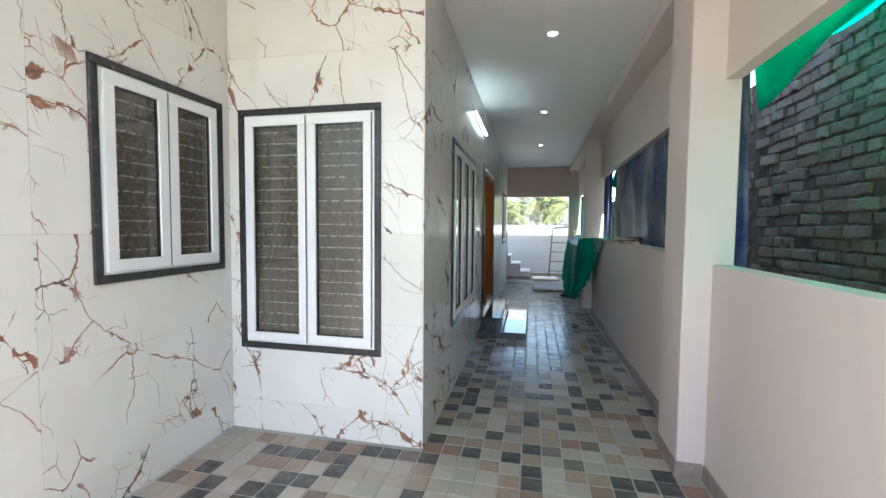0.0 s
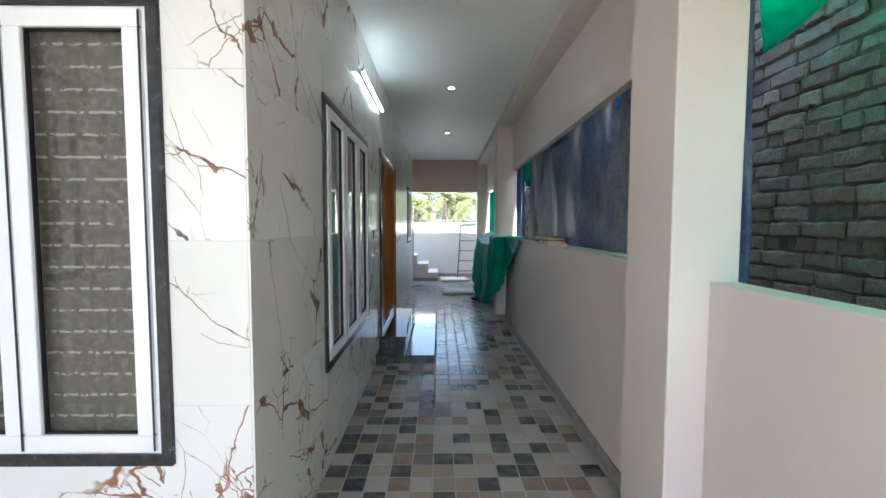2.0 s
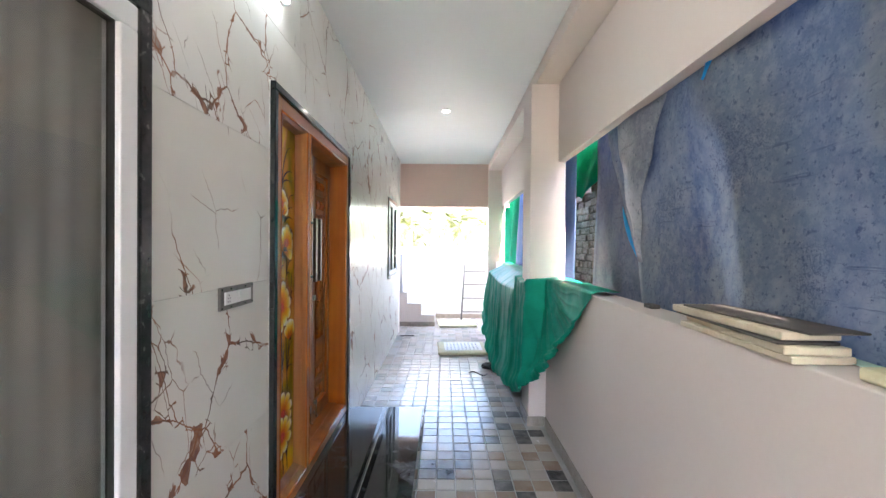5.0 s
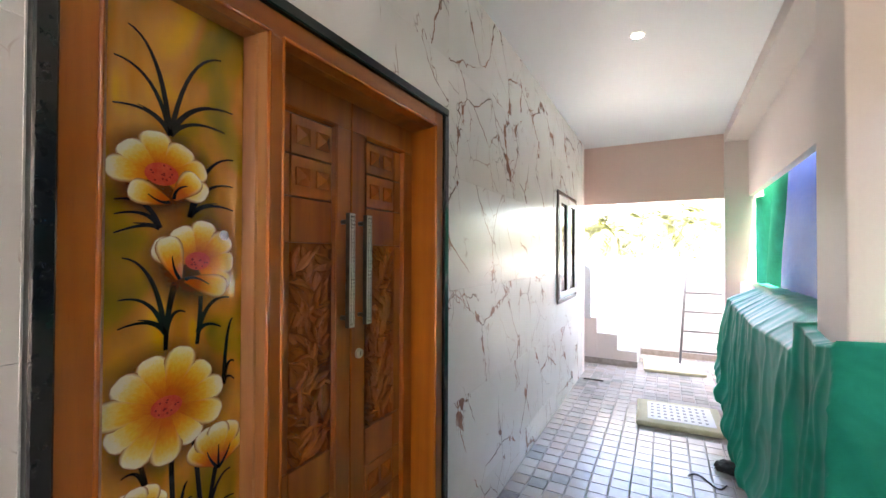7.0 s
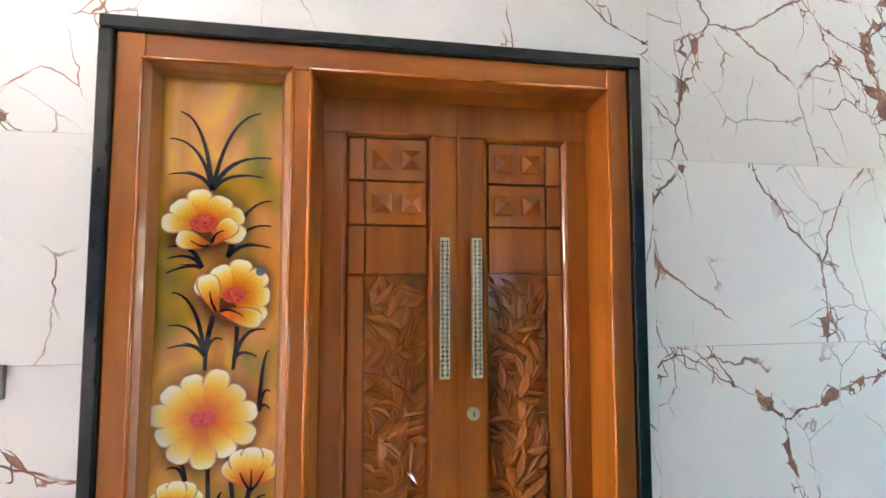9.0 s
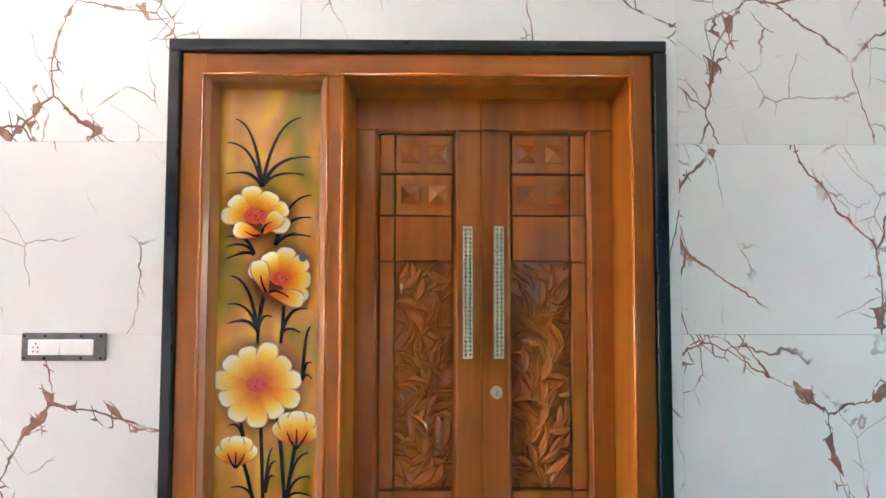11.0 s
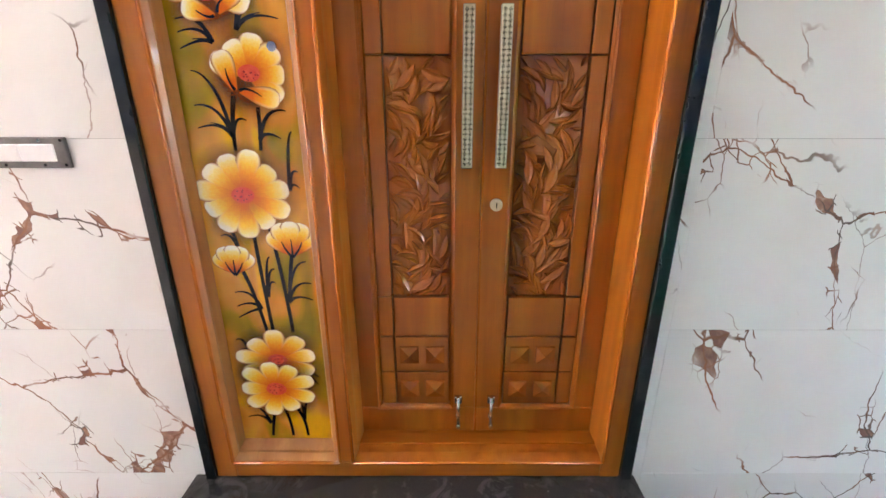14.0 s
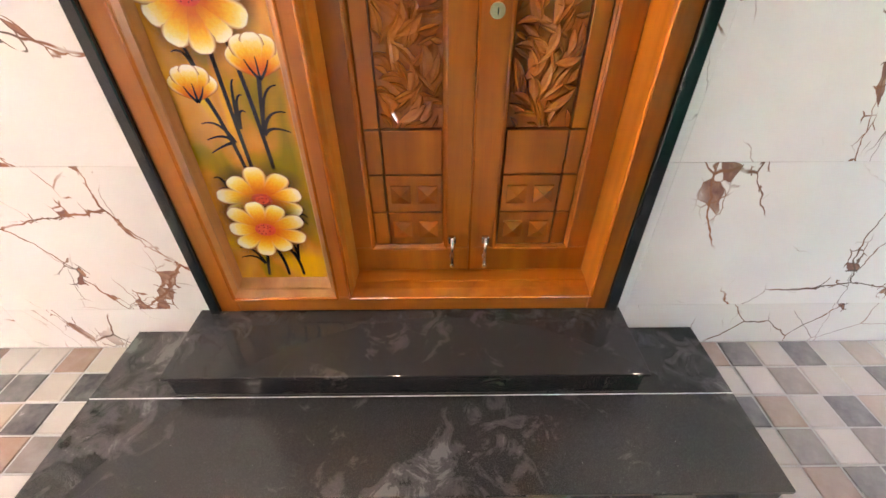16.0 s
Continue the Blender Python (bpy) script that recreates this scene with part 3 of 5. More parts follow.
# ---- plan, in metres ----
WALL_X = -0.80       # tiled corridor wall
PORCH_X = -2.23      # tiled porch wall
PORCH_Y = 3.16       # tiled wall that faces the porch
END_Y = 11.92        # end of the house wall
CEIL = 3.13
FRONT = -1.2         # front end of the porch walls
EAVES = -0.25          # unseen edge of the porch roof, placed to set how much sun enters
TILE_T = 0.008


def pier_x(y):
    """The parapet side runs slightly off the corridor's line."""
    return float(np.interp(y, (-2.0, 3.2, 8.07, 12.2), (0.725, 0.745, 0.765, 0.845)))


def skewed(bm):
    """Shift a mesh built at x from the pier face onto the parapet line."""
    for v in bm.verts:
        v.co.x += pier_x(v.co.y)
    return bm


DOOR = (6.345, 7.889, 0.0, 2.333)
W3 = (4.10, 5.55, 0.60, 2.228)
W4 = (10.393, 11.39, 1.095, 2.277)
W2 = (-2.138, -1.097, 0.603, 2.26)
W1 = (2.213, 3.078, 1.170, 2.286)


def inset(r, d):
    return (r[0] + d, r[1] - d, r[2] + d, r[3] - d)


# floor bed, house shell, ceiling
fixed("floor", boxes((-4.0, 1.12, FRONT, 13.75, -0.16, -0.004)), GROUT, "cement grout bed of the corridor floor", "floor")
DIN = (DOOR[0] + 0.02, DOOR[1] - 0.02, -0.1, DOOR[3] - 0.02)
wall_l = fixed("wall_west", boxes(*[(WALL_X - 0.2, WALL_X - TILE_T, a, b, c, d) for a, b, c, d in without((PORCH_Y + 0.2, END_Y - 0.012, -0.15, CEIL), [inset(W3, 0.03), inset(W4, 0.03), DIN])]), PLASTER, "house wall clad in veined marble tiles along the corridor", "wall")
wall_p = fixed("wall_porch", boxes(*[(a, b, PORCH_Y + TILE_T, PORCH_Y + 0.2, c, d) for a, b, c, d in without((PORCH_X - 0.2, WALL_X - TILE_T, -0.15, CEIL), [inset(W2, 0.03)])]), PLASTER, "house wall clad in veined marble tiles facing the porch", "wall")
wall_s = fixed("wall_porch_side", boxes(*[(PORCH_X - 0.2, PORCH_X - TILE_T, a, b, c, d) for a, b, c, d in without((FRONT, PORCH_Y, -0.15, CEIL), [inset(W1, 0.03)])]), PLASTER, "porch side wall clad in veined marble tiles", "wall")
fixed("wall_back", boxes((-4.2, WALL_X, END_Y - 0.01, END_Y + 0.15, -0.15, CEIL)), PAINT_PINK, "plain painted wall closing the house", "wall")
fixed("wall_inside", boxes((-4.2, -4.0, FRONT, END_Y - 0.01, -0.15, CEIL), (-4.0, PORCH_X - 0.2, FRONT, FRONT + 0.15, -0.15, CEIL)), PLASTER, "plain inner wall closing the house", "wall")
fixed("ceiling", boxes((-4.3, pier_x(4), EAVES, 12.45, CEIL, CEIL + 0.18), (pier_x(4), 1.15, EAVES, 12.45, CEIL + 0.002, CEIL + 0.18), (-4.3, PORCH_X - 0.2, FRONT, EAVES, CEIL, CEIL + 0.18)), PAINT_CEILING, "smooth white painted ceiling with recessed lights", "ceiling")
fixed("beam_end", boxes((-4.2, 1.3, 12.25, 12.45, 2.32, CEIL - 0.002)), PAINT_BEAM, "rose painted drop beam across the corridor end", "beam")

# parapet side: beam, piers, sill walls, lintels
bm = boxes((0.0, 0.31, FRONT, 12.248, 3.01, CEIL - 0.001))
fixed("beam_side", skewed(bm), PAINT_PINK, "blush painted beam above the openings", "beam")
PIERS = [(3.22, 3.59), (8.07, 8.43), (12.2, 12.46)]
for k, (a, b) in enumerate(PIERS):
    bm = skewed(boxes((0.0, 0.262 if k == 0 else 0.31, a, b, -0.1, 3.01 if k < 2 else 3.008)))
    fixed("pier_%d" % (k + 1), rounded(bm, 0.006, 2), PAINT_PINK, "blush painted pier between the corridor openings", "pier")
BAYS = [(FRONT, 3.22, 1.262), (3.59, 8.07, 1.285), (8.43, 12.2, 1.285)]
for k, (a, b, top) in enumerate(BAYS):
    bm = skewed(boxes((0.15, 0.26 if k == 0 else 0.308, a, b, -0.1, top)))
    fixed("sill_wall_%d" % (k + 1), rounded(bm, 0.005, 2), PAINT_PINK, "blush painted low wall under an opening", "wall")
    bm = skewed(boxes((0.18 if k == 0 else 0.245, 0.26 if k == 0 else 0.308, a, b, 2.305 if k == 0 else 2.325, 3.01)))
    fixed("lintel_%d" % (k + 1), bm, PAINT_PINK, "blush painted wall strip above an opening", "wall")


# ---- skirting ----
def skirting():
    n = 0
    home = thing("skirting", "brown stone-look skirting tiles along the low wall", "skirting")
    tagged(home, kind="structure")
    for (a, b, top), (p0, p1) in zip(BAYS, PIERS):
        y = a + 0.004
        while y < b - 0.05:
            e = min(y + 0.30, b - 0.012)
            part("skirting_tile", skewed(boxes((0.138, 0.15, y, e - 0.004, -0.002, 0.085))), SKIRT, home)
            y = e
        part("skirting_tile", skewed(boxes((-0.012, 0.138, p0 - 0.012, p0, -0.002, 0.085))), SKIRT, home)
        part("skirting_tile", skewed(boxes((-0.012, 0.0, p0, p1, -0.002, 0.085))), SKIRT, home)


skirting()


# ---- windows ----
def leaf_frame(w, h, sash=0.062):
    """A casement sash in the plane x=0 facing +x, from y=0 to w and z=0 to h."""
    bm = bmesh.new()
    for d in ((0, w, 0, sash), (0, w, h - sash, h), (0, sash, sash, h - sash), (w - sash, w, sash, h - sash)):
        box(bm, -0.03, 0.012, *d)
    return rounded(bm, 0.004, 2)


def window(name, rect, leaves, m, label, weave, room_depth=0.05):
    """A white casement window with dark stone trim in a wall; m places its wall plane."""
    w, h = rect[1] - rect[0], rect[3] - rect[2]
    home = tagged(new(name), label, "window", kind="structure")
    t, f = 0.036, 0.045
    bm = bmesh.new()
    for d in ((-t * 0.2, w + t * 0.2, -t * 0.2, t), (-t * 0.2, w + t * 0.2, h - t, h + t * 0.2), (-t * 0.2, t, t, h - t), (w - t, w + t * 0.2, t, h - t)):
        box(bm, -0.05, 0.016, *d)
    part("stone_trim", rounded(bm, 0.003, 1), TRIM_DARK, home, "dark granite edging")
    bm = bmesh.new()
    for d in ((t, w - t, t, t + f), (t, w - t, h - t - f, h - t), (t, t + f, t + f, h - t - f), (w - t - f, w - t, t + f, h - t - f)):
        box(bm, -0.07, 0.006, *d)
    part("window_frame", rounded(bm, 0.004, 2), UPVC, home)
    each = (w - 2 * t - 0.024) / leaves
    for k in range(leaves):
        y0, z0 = t + 0.012 + k * each + 0.003, t + 0.014
        ww, hh = each - 0.006, h - 2 * t - 0.028
        s = part("sash", leaf_frame(ww, hh), UPVC, home)
        s.location = (0.010, y0, z0)
        s.data.materials.append(GASKET)
        g = bmesh.new()
        for d in ((0.060, ww - 0.060, 0.060, 0.066), (0.060, ww - 0.060, hh - 0.066, hh - 0.060), (0.060, 0.066, 0.066, hh - 0.066), (ww - 0.066, ww - 0.060, 0.066, hh - 0.066)):
            box(g, -0.022, -0.001, *d)
        part("gasket", g, GASKET, s)
        # Black strip on the sash face that imitates the shaded gap beside the frame.
        part("hinge_groove", boxes((0.0, 0.0125, ww - 0.0062, ww - 0.0004, 0.005, hh - 0.005)), GASKET, s)
        p = part("pane", boxes((-0.016, -0.011, 0.058, ww - 0.058, 0.058, hh - 0.058)), GLASS, s)
        p.visible_shadow = False
    # curtain with soft folds behind the glass
    bm = bmesh.new()
    n = int(w / 0.012)
    cols = [[bm.verts.new((-room_depth + 0.004 * math.sin(k * 1.15 + 0.6 * math.sin(k * 0.21)), w * k / n, z)) for z in (0.04, h - 0.04)] for k in range(n + 1)]
    for a, b in zip(cols, cols[1:]):
        bm.faces.new((a[0], b[0], b[1], a[1])).smooth = True
    part("curtain", bm, weave, home, "taupe curtain drawn behind the glass")
    home.matrix_world = m
    return home


window("window_1", W1, 2, pose(PORCH_X, W1[0], W1[2]), "white two-leaf casement window with dark granite edging, closed", CURTAIN_REFLECTIONS)
window("window_2", W2, 2, pose(W2[0], PORCH_Y, W2[2], 0, 0, -90), "tall white two-leaf casement window with dark edging, closed", CURTAIN_REFLECTIONS)
window("window_3", W3, 3, pose(WALL_X, W3[0], W3[2]), "tall white three-leaf casement window with dark edging, closed", CURTAIN)
window("window_4", W4, 2, pose(WALL_X, W4[0], W4[2]), "white two-leaf casement window near the corridor end, closed", CURTAIN)


# ---- entrance door ----
def bar_ring(x0, x1, outer, inner):
    """Four bars between two rectangles (y0, y1, z0, z1)."""
    bm = bmesh.new()
    box(bm, x0, x1, outer[0], outer[1], outer[2], inner[2])
    box(bm, x0, x1, outer[0], outer[1], inner[3], outer[3])
    box(bm, x0, x1, outer[0], inner[0], inner[2], inner[3])
    box(bm, x0, x1, inner[1], outer[1], inner[2], inner[3])
    return bm


def splay(x0, x1, outer, inner):
    """A sloping bead from the outer rectangle at x0 to the inner one at x1."""
    bm = bmesh.new()
    a = [bm.verts.new((x0, y, z)) for y, z in ((outer[0], outer[2]), (outer[1], outer[2]), (outer[1], outer[3]), (outer[0], outer[3]))]
    mid = [((o + i) / 2) for o, i in zip(outer, inner)]
    c = [bm.verts.new((x0 * 0.75 + x1 * 0.25, y, z)) for y, z in ((mid[0], mid[2]), (mid[1], mid[2]), (mid[1], mid[3]), (mid[0], mid[3]))]
    d = [bm.verts.new((x0 * 0.55 + x1 * 0.45, y, z)) for y, z in ((mid[0], mid[2]), (mid[1], mid[2]), (mid[1], mid[3]), (mid[0], mid[3]))]
    b = [bm.verts.new((x1, y, z)) for y, z in ((inner[0], inner[2]), (inner[1], inner[2]), (inner[1], inner[3]), (inner[0], inner[3]))]
    for p, q in ((a, c), (c, d), (d, b)):
        for k in range(4):
            bm.faces.new((p[k], p[(k + 1) % 4], q[(k + 1) % 4], q[k]))
    return bm


def leaf_relief(bm, cy, cz, length, width, angle, x, height, lean=0.0):
    """A carved leaf: swelling halves either side of a midrib, one edge standing higher."""
    ca, sa = math.cos(angle), math.sin(angle)

    def at(u, v, h):
        bend = 0.09 * length * (u * u - 0.3)
        return bm.verts.new((x + h, cy + ca * u * length / 2 - sa * (v * width / 2 + bend), cz + sa * u * length / 2 + ca * (v * width / 2 + bend)))

    us = (-0.72, -0.35, 0.05, 0.45, 0.78)
    half = [(1 - abs(u) ** 1.7) * (1.0 - 0.12 * u) for u in us]
    rib = [at(-1, 0, height * 0.3)] + [at(u, 0, height * (0.72 - 0.2 * abs(u))) for u in us] + [at(1, 0, height * 0.25)]
    for sign in (-1, 1):
        up = 1.0 + lean * sign
        swell = [at(u, sign * 0.5 * w, height * (1.0 - 0.25 * abs(u)) * up) for u, w in zip(us, half)]
        edge = [at(u, sign * w, height * 0.45 * up) for u, w in zip(us, half)]
        foot = [at(-1, 0, -0.006)] + [at(u, sign * w, -0.006) for u, w in zip(us, half)] + [at(1, 0, -0.006)]
        order = (lambda q: q) if sign < 0 else (lambda q: q[::-1])
        for inner, outer in ((rib, [rib[0]] + swell + [rib[-1]]), ([rib[0]] + swell + [rib[-1]], [rib[0]] + edge + [rib[-1]]), ([rib[0]] + edge + [rib[-1]], foot)):
            for k in range(len(inner) - 1):
                q = []
                for p in (inner[k], outer[k], outer[k + 1], inner[k + 1]):
                    if p not in q:
                        q.append(p)
                if len(q) > 2:
                    bm.faces.new(order(q))


def pyramid(bm, cy, cz, size, x, rise):
    s = size / 2
    base = [bm.verts.new((x - 0.004, cy + a * s, cz + b * s)) for a, b in ((-1, -1), (1, -1), (1, 1), (-1, 1))]
    low = [bm.verts.new((x + 0.006, cy + a * s, cz + b * s)) for a, b in ((-1, -1), (1, -1), (1, 1), (-1, 1))]
    top = [bm.verts.new((x + rise, cy + a * s * 0.08, cz + b * s * 0.08)) for a, b in ((-1, -1), (1, -1), (1, 1), (-1, 1))]
    for k in range(4):
        bm.faces.new((base[k], base[(k + 1) % 4], low[(k + 1) % 4], low[k]))
        bm.faces.new((low[k], low[(k + 1) % 4], top[(k + 1) % 4], top[k]))
    bm.faces.new(top)


ROWS_Z = [0.412, 0.568, 0.716, 0.874, 1.643, 1.801, 1.945, 2.097]


def door_leaf(parent, y0, y1, panel, strip_first, rng):
    """One carved door leaf; panel is its sunk field (y0, y1)."""
    X = -0.92
    z0, z1 = 0.303, 2.212
    bm = bar_ring(X - 0.045, X, (y0, y1, z0, z1), (panel[0], panel[1], 0.412, 2.097))
    leaf = part("door_leaf", rounded(bm, 0.003, 1), TEAK, parent, "carved teak door leaf, closed")
    part("panel_bead", splay(X + 0.006, X - 0.010, (panel[0] - 0.004, panel[1] + 0.004, 0.408, 2.101), (panel[0] + 0.010, panel[1] - 0.010, 0.422, 2.087)), TEAK_CARVED, leaf)
    a, b = panel[0] + 0.012, panel[1] - 0.012
    split = a + 0.055 if strip_first else b - 0.055
    part("panel_backing", boxes((X - 0.040, X - 0.0345, a - 0.01, b + 0.01, 0.417, 2.092)), TEAK_CARVED, leaf)
    for k in range(7):
        c, d = ROWS_Z[k] + (0.012 if k == 0 else 0), ROWS_Z[k + 1] - (0.012 if k == 6 else 0)
        main, strip = ((split, b), (a, split)) if strip_first else ((a, split), (split, b))
        g = 0.0026
        part("panel", rounded(boxes((X - 0.034, X - 0.006, strip[0] + g, strip[1] - g, c + g, d - g)), 0.002, 1), TEAK, leaf)
        if k == 3:
            bm = boxes((X - 0.034, X - 0.022, main[0] + g, main[1] - g, c + g, d - g))
            w, h = main[1] - main[0], d - c
            spots = [(i, r) for r in range(16) for i in range(4)] + [(i + 0.5, r + 0.5) for r in range(15) for i in range(3)]
            rng.shuffle(spots)
            for n, (i, r) in enumerate(spots):
                cy = main[0] + w * (0.11 + 0.26 * i) + rng.uniform(-0.012, 0.012)
                cz = c + h * (0.03 + 0.94 * r / 15) + rng.uniform(-0.014, 0.014)
                side = cy - (main[0] + main[1]) / 2 + 0.35 * w * math.sin(r * 1.35 + main[0] * 9)
                ang = math.pi / 2 - max(-1.2, min(1.2, side * 12)) + rng.uniform(-0.75, 0.75)
                ln = rng.uniform(0.066, 0.108)
                reach = max(0.03, 2 * min(cy - main[0], main[1] - cy) - 0.004)
                ln = min(ln, max(0.05, reach / max(0.12, abs(math.cos(ang)))))
                ln = min(ln, max(0.035, 2 * min(cz - c, d - cz) / max(0.12, abs(math.sin(ang)))))
                wide = min(ln * rng.uniform(0.28, 0.40), 1.6 * reach)
                leaf_relief(bm, cy, cz, ln, wide, ang, X - 0.0215 + 0.011 * n / len(spots), rng.uniform(0.008, 0.012), rng.choice((-0.4, 0.4)))
            for v in bm.verts:
                v.co.y = min(main[1] - g, max(main[0] + g, v.co.y))
                v.co.z = min(d - g, max(c + g, v.co.z))
            part("carved_panel", bm, TEAK_CARVED, leaf, "leaf-carved teak panel")
        else:
            part("panel", rounded(boxes((X - 0.034, X - 0.006, main[0] + g, main[1] - g, c + g, d - g)), 0.002, 1), TEAK, leaf)
            if k in (0, 1, 5, 6):
                cz = (c + d) / 2
                mid = (main[0] + main[1]) / 2
                for off in (-0.047, 0.047):
                    bm = bmesh.new()
                    pyramid(bm, mid + off, cz, 0.062 if k > 1 else 0.068, X - 0.006, 0.021 if k > 1 else 0.016)
                    part("pyramid_stud", bm, TEAK_CARVED, leaf)
    return leaf


def pull_handle(parent, y):
    """A deep dark bar on two posts, faced with a pale plate under a dark lattice."""
    bar = part("pull_handle", rounded(boxes((-0.888, -0.868, y - 0.0165, y + 0.0165, 1.325, 1.763)), 0.002, 1), BRASS_DARK, parent, "dark bronze pull handle with a pale patterned face")
    part("face_plate", rounded(boxes((-0.869, -0.8660, y - 0.0152, y + 0.0152, 1.327, 1.761)), 0.0008, 1), BRASS, bar, "pale brass face plate")
    bm = bmesh.new()
    n = 30
    for k in range(n):
        z = 1.333 + (k + 0.5) * (0.422 / n)
        for dy in (-0.0072, 0.0072):
            for r0, r1 in ((0.0058, 0.0042), (0.0022, 0.0)):
                out = [bm.verts.new((-0.8656, y + dy + p * r0, z + q * r0 * 1.15)) for p, q in ((0, -1), (1, 0), (0, 1), (-1, 0))]
                if r1:
                    mid = [bm.verts.new((-0.8656, y + dy + p * r1, z + q * r1 * 1.15)) for p, q in ((0, -1), (1, 0), (0, 1), (-1, 0))]
                    for j in range(4):
                        bm.faces.new((out[j], out[(j + 1) % 4], mid[(j + 1) % 4], mid[j]))
                else:
                    bm.faces.new(out)
    part("lattice_inlay", bm, INK, bar, "dark lattice pattern")
    for z in (1.36, 1.73):
        part("handle_post", rod(bmesh.new(), (-0.923, y, z), (-0.887, y, z), 0.009), BRASS_DARK, bar)


def petal(bm, uv, cy, cz, angle, length, width, x, start=0.0):
    """A rounded petal; v runs from heart to rim, u across."""
    ca, sa = math.cos(angle), math.sin(angle)
    prev = None
    prof = [(0.0, 0.22), (0.18, 0.46), (0.38, 0.74), (0.58, 0.94), (0.74, 1.0), (0.86, 0.92), (0.94, 0.72), (0.985, 0.42), (1.0, 0.16)]
    for t, wd in prof:
        row = []
        for j in range(9):
            u = j / 8
            s = (u - 0.5) * width * wd
            r = start + t * length
            lift = 0.0012 * math.sin(math.pi * u) * math.sin(math.pi * min(1, t + 0.05))
            row.append((bm.verts.new((x + lift, cy + ca * r - sa * s, cz + sa * r + ca * s)), (u, t)))
        if prev:
            for j in range(8):
                f = bm.faces.new((prev[j][0], prev[j + 1][0], row[j + 1][0], row[j][0]))
                f.smooth = True
                for loop, c in zip(f.loops, (prev[j][1], prev[j + 1][1], row[j + 1][1], row[j][1])):
                    loop[uv].uv = c
        prev = row


def brush(bm, points, w0, w1, x):
    """A tapered brush line through (y, z) points."""
    pts = []
    n = 10
    for k in range(n + 1):
        t = k / n
        if len(points) == 2:
            p = Vector(points[0]).lerp(Vector(points[1]), t)
        else:
            a, b, c = (Vector(q) for q in points)
            p = a * (1 - t) ** 2 + b * 2 * t * (1 - t) + c * t * t
        pts.append(p)
    prev = None
    for k, p in enumerate(pts):
        d = (pts[min(k + 1, n)] - pts[max(k - 1, 0)]).normalized()
        w = (w0 + (w1 - w0) * k / n) / 2
        row = (bm.verts.new((x, p.x - d.y * w, p.y + d.x * w)), bm.verts.new((x, p.x + d.y * w, p.y - d.x * w)))
        if prev:
            bm.faces.new((prev[0], prev[1], row[1], row[0]))
        prev = row


GLASS_X = -0.8495


def blossom(pane, cy, cz, size, petals, tilt, squash, order, heart=0.28, arc=math.tau, a0=0.0, front=()):
    """A painted bloom: overlapping petals round a red heart."""
    bm = bmesh.new()
    uv = bm.loops.layers.uv.new("UVMap")
    for k in range(petals):
        ang = a0 + arc * k / petals + tilt
        petal(bm, uv, cy, cz, ang, size * (1.0 + 0.07 * math.sin(k * 2.3 + order)), size * (0.54 if petals > 7 else 0.68), GLASS_X + 0.0016 + 0.0003 * order + 0.00012 * (k % 3))
    for v in bm.verts:
        v.co.z = cz + (v.co.z - cz) * squash
    h = bmesh.new()
    hc = h.verts.new((GLASS_X + 0.0008 + 0.0003 * order, cy, cz))
    huv = h.loops.layers.uv.new("UVMap")
    outer = [h.verts.new((GLASS_X + 0.0008 + 0.0003 * order, min(6.791, max(6.472, cy + size * 1.3 * math.cos(a))), cz + size * 1.3 * squash * math.sin(a))) for a in [math.tau * k / 32 for k in range(32)]]
    for k in range(32):
        f = h.faces.new((hc, outer[k], outer[(k + 1) % 32]))
        for loop, c in zip(f.loops, ((0.5, 0.0), (0.5, 1.0), (0.5, 1.0))):
            loop[huv].uv = c
    part("airbrush_shadow", h, HALO, pane, "soft umber airbrushing round a flower")
    fl = part("painted_flower", bm, PETAL, pane, "airbrushed yellow and orange flower")
    bm = bmesh.new()
    c = bm.verts.new((GLASS_X + 0.0042 + 0.0003 * order, cy, cz))
    ring = [bm.verts.new((GLASS_X + 0.0036 + 0.0003 * order, cy + size * heart * math.cos(a), cz + size * heart * 0.72 * math.sin(a))) for a in [math.tau * k / 18 for k in range(18)]]
    for k in range(18):
        bm.faces.new((c, ring[k], ring[(k + 1) % 18]))
    heart_part = part("flower_heart", bm, HEART, pane, "red stippled flower centre")
    bm = bmesh.new()
    rng = random.Random(order)
    for _ in range(12):
        a, r = rng.uniform(0, math.tau), size * heart * 0.8 * math.sqrt(rng.random())
        rod(bm, (GLASS_X + 0.0038 + 0.0003 * order, cy + r * math.cos(a), cz + r * 0.72 * math.sin(a)), (GLASS_X + 0.0047 + 0.0003 * order, cy + r * math.cos(a), cz + r * 0.72 * math.sin(a)), 0.0022, 0.0022, 6)
    tagged(part("stipple", bm, BUD_RED, pane, "dark red dots"), kind="stuff")
    if front:
        bm = bmesh.new()
        uv = bm.loops.layers.uv.new("UVMap")
        ink = bmesh.new()
        for k, (py, pz, ang, ln, wd) in enumerate(front):
            petal(bm, uv, py, pz, radians(ang), ln, wd, GLASS_X + 0.0052 + 0.0004 * k)
            q = (py + 0.55 * ln * math.cos(radians(ang)), pz + 0.55 * ln * math.sin(radians(ang)))
            brush(ink, ((py, pz), (py + 0.2 * ln * math.cos(radians(ang + 35)), pz + 0.35 * ln * math.sin(radians(ang + 35))), q), 0.009, 0.002, GLASS_X + 0.0072)
        part("front_petals", bm, PETAL, pane)
        part("petal_lines", ink, INK, pane)
    return fl


